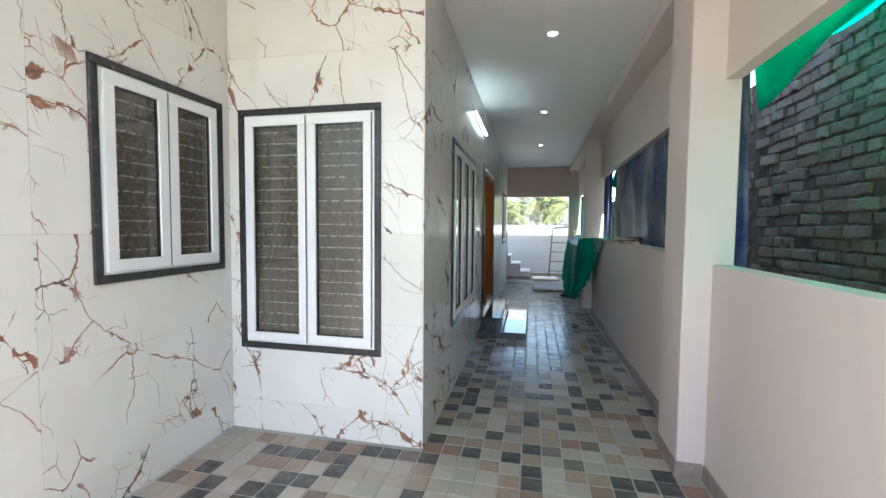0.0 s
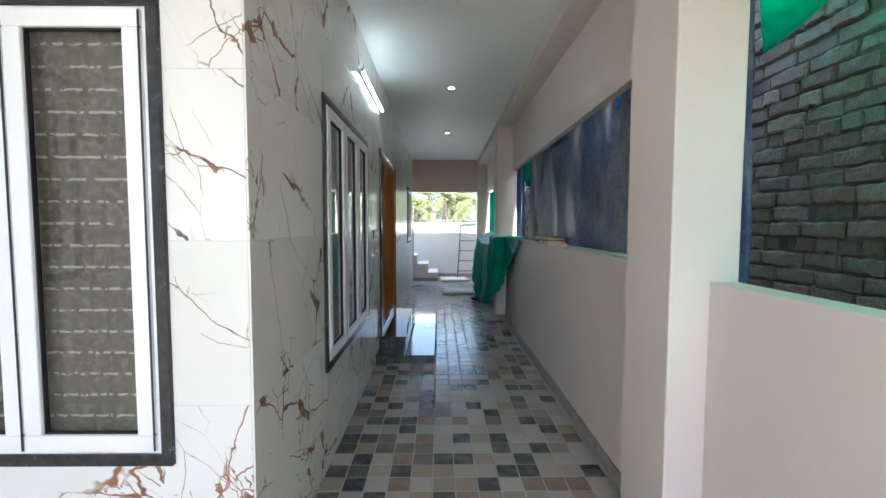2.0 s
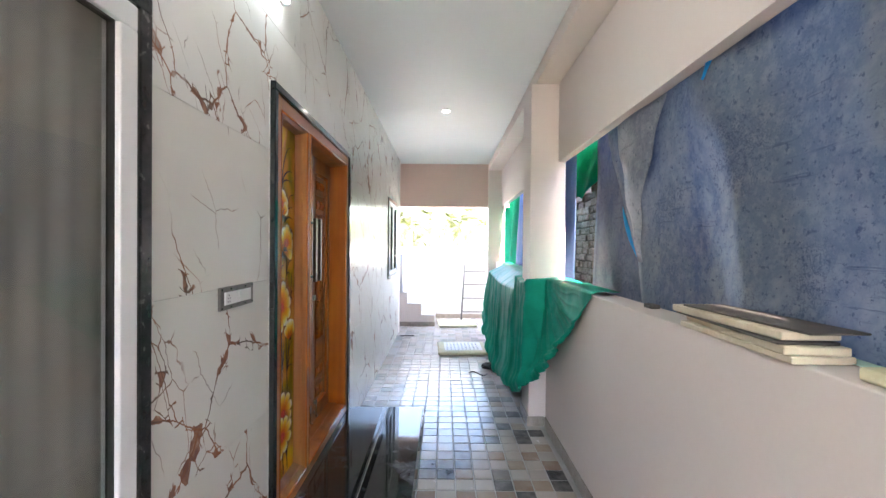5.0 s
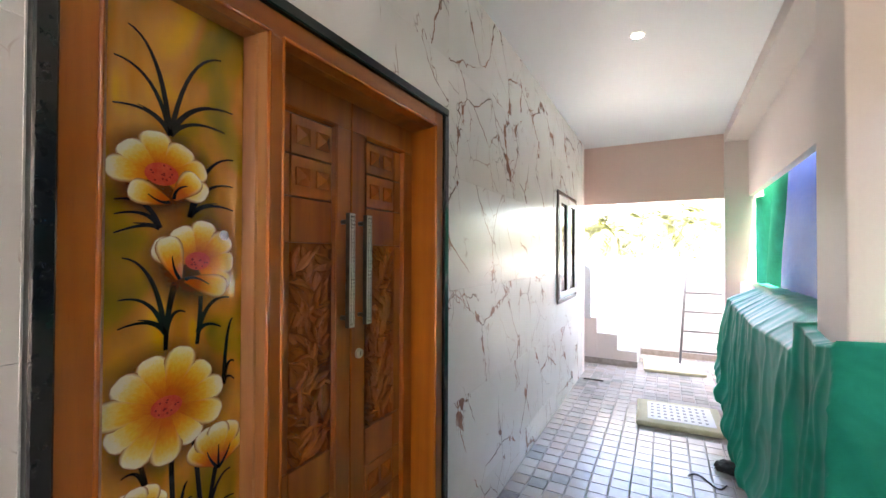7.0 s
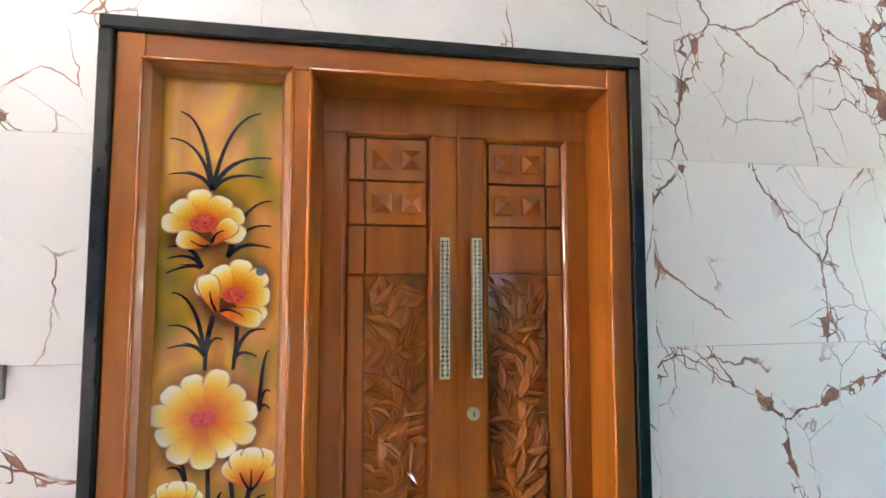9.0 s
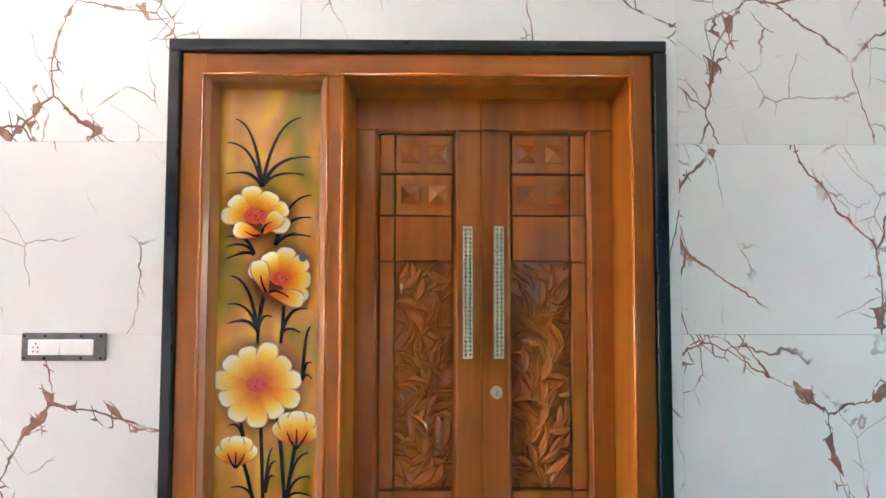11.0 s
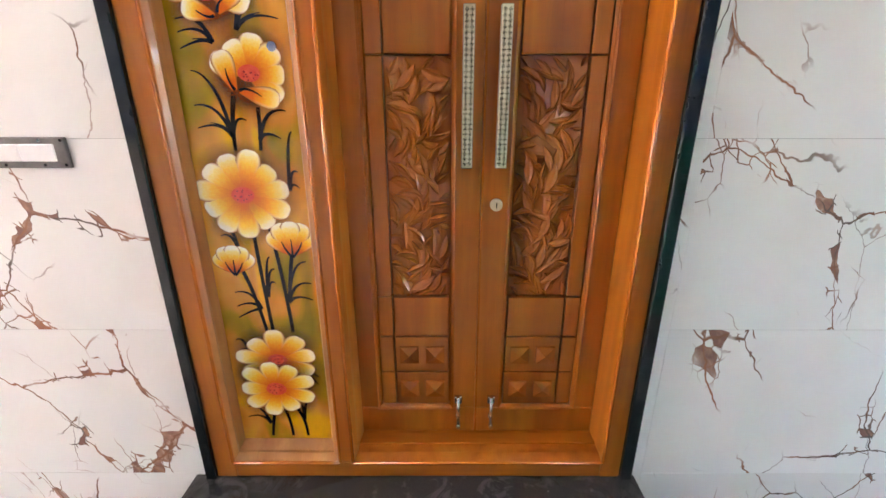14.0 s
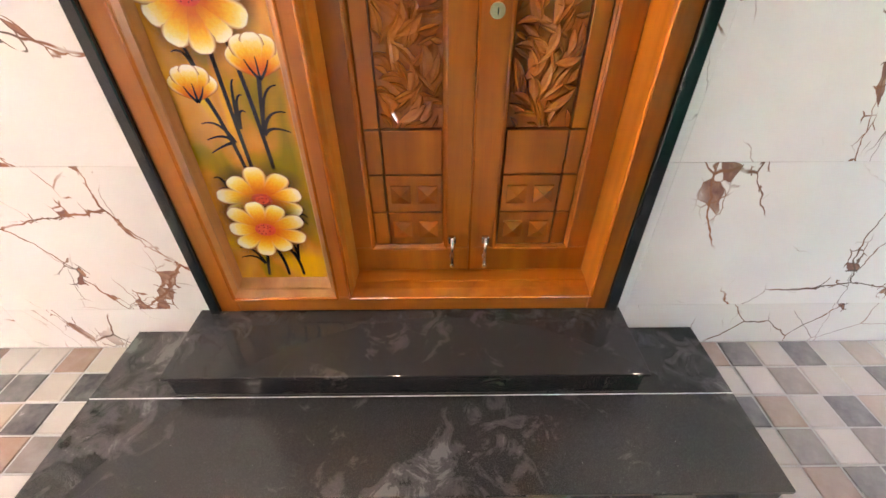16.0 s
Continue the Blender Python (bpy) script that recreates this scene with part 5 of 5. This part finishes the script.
def bay_flap(u, v):
    z = 1.10 + v * 1.42
    y = 3.30 + 0.02 * wob(z * 5, u * 2, 2)
    return (pier_x(y) + 0.268 + 0.085 * u * (1.2 - 0.5 * v), y, z)


drape("blue_sheet", 10, 24, bay_flap, TARP, "slate blue tarpaulin edge hanging beside the pier", "sheet")


# Added strip: the green-tinted sunlight on the sill, made as a thin sheet.
def sill_light_strip(u, v):
    y = 3.63 + u * 2.1
    wide = 0.16 * (1 - 0.7 * u) + 0.02 * wob(y * 4, 1.0, 2)
    return (pier_x(y) + 0.335 - v * wide, y, 1.2895 + 0.003 * math.sin(y * 11 + v * 4) ** 2)


drape("shade_net", 40, 5, sill_light_strip, SILL_LIGHT, "pale green strip standing in for sunlight on the sill", "net")


def net_gap(u, v):
    y = 7.6 + u * 2.6
    low = 2.12 + 0.36 * max(0.0, 9.0 - y) + 0.25 * max(0.0, y - 9.1)
    if v < 0.5:
        px = pier_x(y) + 0.30
        return (px + 2 * v * (1.705 - px), y, 2.62 + 0.66 * v - 0.08 * math.sin(math.tau * v))
    s = 2 * v - 1
    z = 2.95 - s * (2.95 - low)
    return (1.705 - 0.15 * s + 0.03 * math.sin(y * 9 + z * 3) * s, y, z)


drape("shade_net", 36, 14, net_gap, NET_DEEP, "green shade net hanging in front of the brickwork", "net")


def tarp_strip(u, v):
    y = 7.93 + u * 0.5
    z = 1.0 + v * 1.5
    return (pier_x(y) + 0.36 + 0.02 * math.sin(y * 14 + z), y + 0.05 * (v - 0.5), z)


drape("blue_sheet", 12, 20, tarp_strip, TARP_PALE, "pale blue plastic strip hanging beside the tarpaulin", "sheet")


def tarp_far(u, v):
    y = 8.3 + u * 2.95
    z = 0.9 + v * 1.6
    return (pier_x(y) + 0.42 + 0.05 * math.sin(y * 6 + z) + 0.03 * wob(y * 3, z, 2), y, z)


drape("blue_sheet", 40, 20, tarp_far, TARP_BLUE, "creased royal blue plastic sheet outside the opening", "sheet")


def net_far(u, v):
    y = 10.95 + u * 2.2
    z = 0.9 + v * 1.6
    return (pier_x(y) + 0.40 + 0.06 * math.sin(y * 5 + z * 2), y, z)


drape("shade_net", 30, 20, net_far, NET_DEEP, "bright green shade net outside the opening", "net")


def net_top(u, v):
    y = -0.6 + u * 4.1
    x = pier_x(y) + 0.33 + v * (1.70 - pier_x(y) - 0.33)
    z = 2.62 + 0.35 * v - 0.22 * math.sin(math.pi * v) + 0.06 * math.sin(y * 2.7) - 0.30 * math.exp(-((y - 2.9) / 0.45) ** 2) * (1 - v)
    return (x, y, z)


drape("shade_net", 50, 12, net_top, NET, "green shade net slung between wall and brickwork", "net")


def net_flap(u, v):
    y = 2.0 + u * 1.32
    low = 2.40 - 0.26 * u ** 1.4
    z = 2.55 - v * (2.55 - low)
    return (pier_x(y) + 0.335 + 0.05 * v + 0.02 * math.sin(u * 9), y, z)


drape("shade_net", 24, 8, net_flap, NET, "bright green shade net sagging at the opening's corner", "net")


def lower_edge(y):
    ys = (6.88, 6.97, 7.16, 7.40, 7.75, 8.20, 8.45, 9.4, 10.4, 11.42)
    zs = (1.29, 1.23, 1.05, 0.82, 0.51, 0.25, 0.17, 0.04, 0.07, 0.40)
    return float(np.interp(y, ys, zs))


def cloth(u, v):
    """Swag from the sill to the pier, then a loose curtain along the low wall."""
    y = 6.90 + u * 4.52
    top, low, px, over = 1.296, lower_edge(y), pier_x(y), 0.10
    if v < over:
        s = v / over
        return (px + 0.30 - s * 0.165, y, top + 0.016 + 0.010 * wob(y * 6, s * 3, 3))
    s = (v - over) / (1 - over)
    z = top - s * (top - low)
    reach = max(0.0, min(1.0, (y - 6.95) / 1.12))
    if y < 8.07:
        # hollow under the sill, its hem carried out to the pier's face
        out = 0.128 - 0.19 * reach ** 1.8 * s ** 2.2
        theta = math.atan2(1.31 - z, 8.16 - y)
        r = math.hypot(1.31 - z, 8.16 - y)
        fan = theta * 13.0 + 0.8 * wob(theta * 4, r * 2.2, 7)
        depth = min(1.0, r / 0.35) * min(1.0, reach * 2.2) * (0.35 + 0.65 * s)
        blend = max(0.0, 1 - (8.07 - y) / 0.10)
        out = out * (1 - blend) + min(out, -0.045) * blend
    else:
        out = -0.045 if y < 8.55 else -0.045 - 0.035 * min(1.0, (y - 8.55) / 0.5)
        if y > 8.55 and s < 0.12:
            out += (0.155 + 0.035 * min(1.0, (y - 8.55) / 0.5)) * (1 - s / 0.12)
        z -= 0.05 * max(0.0, 1 - abs(y - 8.25) / 0.3) * (1 - s)
        fan = y * 6.0 + 1.4 * wob(y * 1.1, z * 0.6, 7) + 1.3 * (1 - s)
        depth = 0.35 + 0.65 * s
    ridge = (1 - abs(math.sin(fan))) ** 2.2
    fine = (1 - abs(math.sin(fan * 2.7 + 1.1 + wob(y * 3, z * 3, 5)))) ** 2.0
    lift = depth * (0.050 * ridge + 0.020 * fine) + 0.012 * wob(y * 4.0, z * 4.0, 1) + 0.004 * wob(y * 13, z * 9, 2)
    hem = 0.045 * math.exp(-((s - 0.92) / 0.08) ** 2) * min(1.0, reach * 3)
    lean = 0.08 * s * max(0.0, (y - 8.6) / 3.0)
    yy = y - 0.5 * s * s * max(0.0, (y - 9.4) / 2.0) - (0.55 * (1 - s) ** 2 * max(0.0, (y - 9.9) / 1.5))
    return (min(px + out - lift - hem - lean, px + 0.128), yy, max(z, 0.012))


drape("green_sheet", 330, 80, cloth, CLOTH, "emerald green plastic sheet draped over the low wall", "sheet")


# ---- small loose things ----
def paper_stack():
    home = thing("paper_stack", "small stack of worn folders and boards on the sill", "papers")
    rng = random.Random(3)
    z = 1.286
    for k, (mat, h) in enumerate(((PAPER, 0.020), (PAPER, 0.022), (CARD_DARK, 0.008), (PAPER, 0.024), (CARD_DARK, 0.006))):
        bm = boxes((-0.085, 0.075, -0.26, 0.26, 0, h))
        rounded(bm, 0.003, 1)
        p = part("folder", bm, mat, home)
        p.matrix_world = pose(0.985 + rng.uniform(-0.015, 0.015), 5.72 + rng.uniform(-0.04, 0.06), z, 0, 0, rng.uniform(-7, 7))
        z += h + 0.0005
    tagged(part("sponge", rounded(boxes((0.93, 0.99, 5.26, 5.36, 1.286, 1.318)), 0.008, 2), FOAM), "small pale yellow sponge on the sill", "sponge")
    tagged(part("brick_chip", rounded(boxes((0.99, 1.04, 6.40, 6.47, 1.286, 1.305)), 0.005, 1), CARD_DARK), "dark chip of rubble on the sill", "rubble")


paper_stack()


def foam_mat(cx, cy, turn, label):
    home = thing("foam_mat", label, "mat", "packing mats", (cx, cy, 0))
    home.rotation_euler = (0, 0, radians(turn))
    part("pad", rounded(boxes((-0.37, 0.37, -0.34, 0.34, 0.001, 0.05)), 0.02, 3), FOAM, home)
    part("paper_sheet", rounded(boxes((-0.27, 0.29, -0.24, 0.26, 0.0505, 0.054)), 0.001, 1), PAINT_WHITE, home, "white printed paper sheet")
    bm = bmesh.new()
    for i in range(9):
        for j in range(5):
            box(bm, -0.24 + i * 0.056, -0.215 + i * 0.056, -0.19 + j * 0.09, -0.155 + j * 0.09, 0.0545, 0.0552)
    tagged(part("print_marks", bm, PLASTIC_GREY, home, "rows of faint grey print"), kind="stuff")


foam_mat(0.30, 10.72, 2, "yellowed foam pad with a white printed sheet on the floor")
foam_mat(0.28, 12.75, 4, "yellowed foam pad with a white sheet near the ladder")


def rag_and_cord():
    bm = bmesh.new()
    bmesh.ops.create_icosphere(bm, subdivisions=4, radius=1.0)
    for v in bm.verts:
        p = v.co.copy()
        r = 1 + 0.35 * wob(p.x * 2, p.y * 2, p.z * 2) + 0.18 * wob(p.x * 6, p.y * 6, p.z * 6)
        v.co = Vector((0.62 + p.x * 0.10 * r, 9.78 + p.y * 0.08 * r, max(0.001, 0.03 + p.z * 0.045 * r)))
    for f in bm.faces:
        f.smooth = True
    tagged(part("black_rag", bm, RAG), "crumpled black rag lying on the floor tiles", "rag")
    pts = [(0.33, 9.55), (0.36, 9.62), (0.42, 9.60), (0.45, 9.52), (0.50, 9.44), (0.53, 9.46), (0.56, 9.53)]
    cu = bpy.data.curves.new("cord", "CURVE")
    cu.dimensions, cu.bevel_depth, cu.bevel_resolution = "3D", 0.005, 2
    sp = cu.splines.new("NURBS")
    sp.points.add(len(pts) - 1)
    for q, (x, y) in zip(sp.points, pts):
        q.co = (x, y, 0.006, 1)
    sp.use_endpoint_u, sp.order_u = True, 4
    cu.materials.append(RAG)
    tagged(new("cord", cu), "short loose black cord on the floor", "cord")
    tagged(part("iron_strip", boxes((-0.74, -0.50, 11.63, 11.66, 0.001, 0.012)), TRIM_DARK), "dark flat strip lying on the floor", "strip")


rag_and_cord()


def wooden_post():
    bm = bmesh.new()
    prev = None
    for k in range(26):
        z = -0.15 + k * 0.16
        c = Vector((1.27 + 0.02 * wob(z, 0, 5), 2.47 + 0.018 * wob(z, 3, 1), z))
        r = 0.043 - 0.0003 * k + 0.004 * max(0.0, wob(z * 2.3, 7, 2))
        ring = [bm.verts.new(c + Vector((r * math.cos(a) * (1 + 0.12 * wob(math.cos(a) * 2, math.sin(a) * 2, z * 3)), r * math.sin(a) * (1 + 0.12 * wob(math.cos(a), math.sin(a), z * 2)), 0))) for a in [math.tau * j / 14 for j in range(14)]]
        if prev:
            for j in range(14):
                bm.faces.new((prev[j], prev[(j + 1) % 14], ring[(j + 1) % 14], ring[j])).smooth = True
        prev = ring
    tagged(part("wooden_stick", rod(bmesh.new(), (1.315, 2.40, -0.17), (1.288, 2.428, 1.52), 0.016, 0.012, 9), POLE_WOOD), "thin bare stick leaning on the scaffold post", "stick")
    tagged(part("wooden_post", bm, POLE_WOOD), "peeled round timber scaffold post in the side gap", "post")


wooden_post()

# ---- ground and trees ----
fixed("ground", boxes((-600, 600, -600, 600, -0.4, -0.17)), EARTH, "dry brown earth reaching the horizon", "ground")


def frond_mesh(seed):
    rng = random.Random(seed)
    bm = bmesh.new()
    for k in range(20):
        az = k * 2.4 + rng.uniform(-0.2, 0.2)
        rise = rng.uniform(-0.25, 1.15)
        ln = rng.uniform(1.7, 2.5)
        pts = []
        for i in range(13):
            t = i / 12
            out = ln * t * math.cos(rise * (1 - 0.5 * t))
            up = ln * (t * math.sin(rise) - (0.55 + 0.25 * math.cos(rise)) * t * t)
            pts.append(Vector((math.cos(az) * out, math.sin(az) * out, up)))
        side = Vector((-math.sin(az), math.cos(az), 0))
        for i in range(12):
            a, b = pts[i], pts[i + 1]
            bm.faces.new([bm.verts.new(p) for p in (a - side * 0.02, a + side * 0.02, b + side * 0.015, b - side * 0.015)])
            if i < 1:
                continue
            for sub in (0.0, 0.5):
                o = a.lerp(b, sub)
                fwd = (b - a).normalized()
                L = 0.62 * math.sin(math.pi * (0.12 + 0.8 * (i + sub) / 12)) * rng.uniform(0.8, 1.1)
                for s in (-1, 1):
                    tip = o + (side * s * 0.8 + fwd * 0.6) .normalized() * L + Vector((0, 0, -0.35 * L * rng.uniform(0.4, 1.3)))
                    bm.faces.new([bm.verts.new(p) for p in (o, o + fwd * 0.07, tip)])
    return mesh_of(bm, FROND, "crown")


def palms():
    crowns = [frond_mesh(k) for k in range(3)]
    rng = random.Random(21)
    for k, (x, y, z) in enumerate(((-5.6, 24.5, 2.5), (-3.4, 25.5, 2.9), (-1.6, 24.0, 2.5), (0.2, 25.0, 3.0), (2.0, 24.2, 2.7), (3.8, 25.6, 2.9), (5.8, 24.5, 2.6), (-4.6, 29, 3.6), (-0.8, 29.5, 3.4), (1.4, 29, 3.5), (-2.6, 29.2, 3.2), (-8, 26, 2.9), (8, 26, 2.9))):
        home = thing("palm_tree", "young coconut palm with drooping fronds beyond the parapet", "tree", "palms beyond the parapet", (x, y, -0.2))
        bm = bmesh.new()
        zz = 0.0
        while zz < z - 0.1:
            rod(bm, (0.02 * math.sin(zz), 0, zz), (0.02 * math.sin(zz + 0.25), 0, zz + 0.27), 0.15 - 0.012 * zz, 0.135 - 0.012 * zz, 9)
            zz += 0.25
        part("trunk", bm, BARK, home)
        c = new("crown", crowns[k % 3])
        c.parent = home
        c.location = (0, 0, z + 0.1)
        c.rotation_euler = (0, 0, rng.uniform(0, 6))
        c.scale = (1.0, 1.0, rng.uniform(0.9, 1.15))
    verts, faces = [], []
    for _ in range(16000):
        x, y = rng.uniform(-16, 16), rng.gauss(27.5, 1.6)
        h = 1.5 + 0.7 * wob(x * 0.35, y * 0.3, 2)
        o = Vector((x, y, -0.2 + h * rng.random() ** 0.5))
        a = Vector((rng.uniform(-1, 1), rng.uniform(-1, 1), rng.uniform(-0.4, 1))).normalized() * rng.uniform(0.1, 0.26)
        s = a.cross(Vector((rng.uniform(-1, 1), rng.uniform(-1, 1), rng.uniform(-1, 1)))).normalized() * 0.06
        k = len(verts)
        verts += [tuple(o), tuple(o + a * 0.5 + s), tuple(o + a), tuple(o + a * 0.5 - s)]
        faces.append((k, k + 1, k + 2, k + 3))
    me = bpy.data.meshes.new("hedge")
    me.from_pydata(verts, [], faces)
    me.materials.append(SHRUB)
    tagged(new("hedge", me), "dense sunlit green scrub below the palms", "shrubs", kind="stuff")


palms()


# ---- marble wall tiles ----
def clad(parent, a_range, b_lines, a_lines, holes, place):
    """Tiles cut round the openings; place maps (a0, a1, b0, b1) to a box."""
    for a0, a1 in zip(a_lines, a_lines[1:]):
        for b0, b1 in zip(b_lines, b_lines[1:]):
            r = (max(a0, a_range[0]) + 0.0007, min(a1, a_range[1]) - 0.0007, b0 + 0.0007, b1 - 0.0007)
            if r[1] - r[0] < 0.02:
                continue
            rest = [q for q in without(r, holes) if q[1] - q[0] > 0.002 and q[3] - q[2] > 0.002]
            if rest:
                part("wall_tile", boxes(*[place(*q) for q in rest]), MARBLE, parent)


Z_LINES = [-0.003, 0.217, 0.817, 1.417, 2.017, 2.617, CEIL - 0.001]
Y_LINES = [7.94 + 1.2 * k for k in range(-8, 5)]
clad(wall_l, (PORCH_Y, END_Y - 0.012), Z_LINES, Y_LINES, [inset(W3, 0.03), inset(W4, 0.03), (DOOR[0] + 0.01, DOOR[1] - 0.01, -1, DOOR[3] - 0.01)], lambda a, b, c, d: (WALL_X - TILE_T, WALL_X, a, b, c, d))
X_LINES = [WALL_X - 1.2 * k for k in range(3, -1, -1)]
clad(wall_p, (PORCH_X, WALL_X - TILE_T - 0.0005), Z_LINES, X_LINES, [inset(W2, 0.03)], lambda a, b, c, d: (a, b, PORCH_Y, PORCH_Y + TILE_T, c, d))
clad(wall_s, (FRONT, PORCH_Y - 0.0005), Z_LINES, [PORCH_Y - 1.2 * k for k in range(4, -1, -1)], [inset(W1, 0.03)], lambda a, b, c, d: (PORCH_X - TILE_T, PORCH_X, a, b, c, d))


# ---- floor cells ----
def floor_cells():
    """Square cells with eased edges; those nearest the walk are single pieces."""
    floor = bpy.data.objects["floor"]
    pitch, gap = 0.128, 0.0080
    rng = random.Random(2)

    def cell_mesh(k):
        w = pitch - gap
        bm = boxes((0, w, 0, w, -0.006, 0.0))
        top = [e for e in bm.edges if all(v.co.z > -0.001 for v in e.verts)]
        bmesh.ops.bevel(bm, geom=top, offset=0.003, segments=1, affect="EDGES")
        for v in bm.verts:
            v.co.x += rng.uniform(-0.0012, 0.0012)
            v.co.y += rng.uniform(-0.0012, 0.0012)
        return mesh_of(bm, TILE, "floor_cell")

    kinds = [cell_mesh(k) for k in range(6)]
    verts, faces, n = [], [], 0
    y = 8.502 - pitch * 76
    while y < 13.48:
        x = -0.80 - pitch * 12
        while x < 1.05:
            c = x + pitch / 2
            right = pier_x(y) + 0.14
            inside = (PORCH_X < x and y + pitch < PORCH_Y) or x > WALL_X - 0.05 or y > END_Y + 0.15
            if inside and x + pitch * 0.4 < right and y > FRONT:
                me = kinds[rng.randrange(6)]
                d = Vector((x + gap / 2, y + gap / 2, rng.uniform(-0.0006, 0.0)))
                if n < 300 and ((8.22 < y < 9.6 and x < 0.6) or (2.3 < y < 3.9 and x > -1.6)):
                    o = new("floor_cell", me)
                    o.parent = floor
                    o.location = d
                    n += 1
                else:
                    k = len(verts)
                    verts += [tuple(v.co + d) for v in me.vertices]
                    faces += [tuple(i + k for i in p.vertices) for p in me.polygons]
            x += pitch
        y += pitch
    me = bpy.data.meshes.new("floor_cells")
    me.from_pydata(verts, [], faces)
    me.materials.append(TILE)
    rest = new("floor_cells", me)
    rest.parent = floor
    tagged(rest, kind="stuff")


floor_cells()
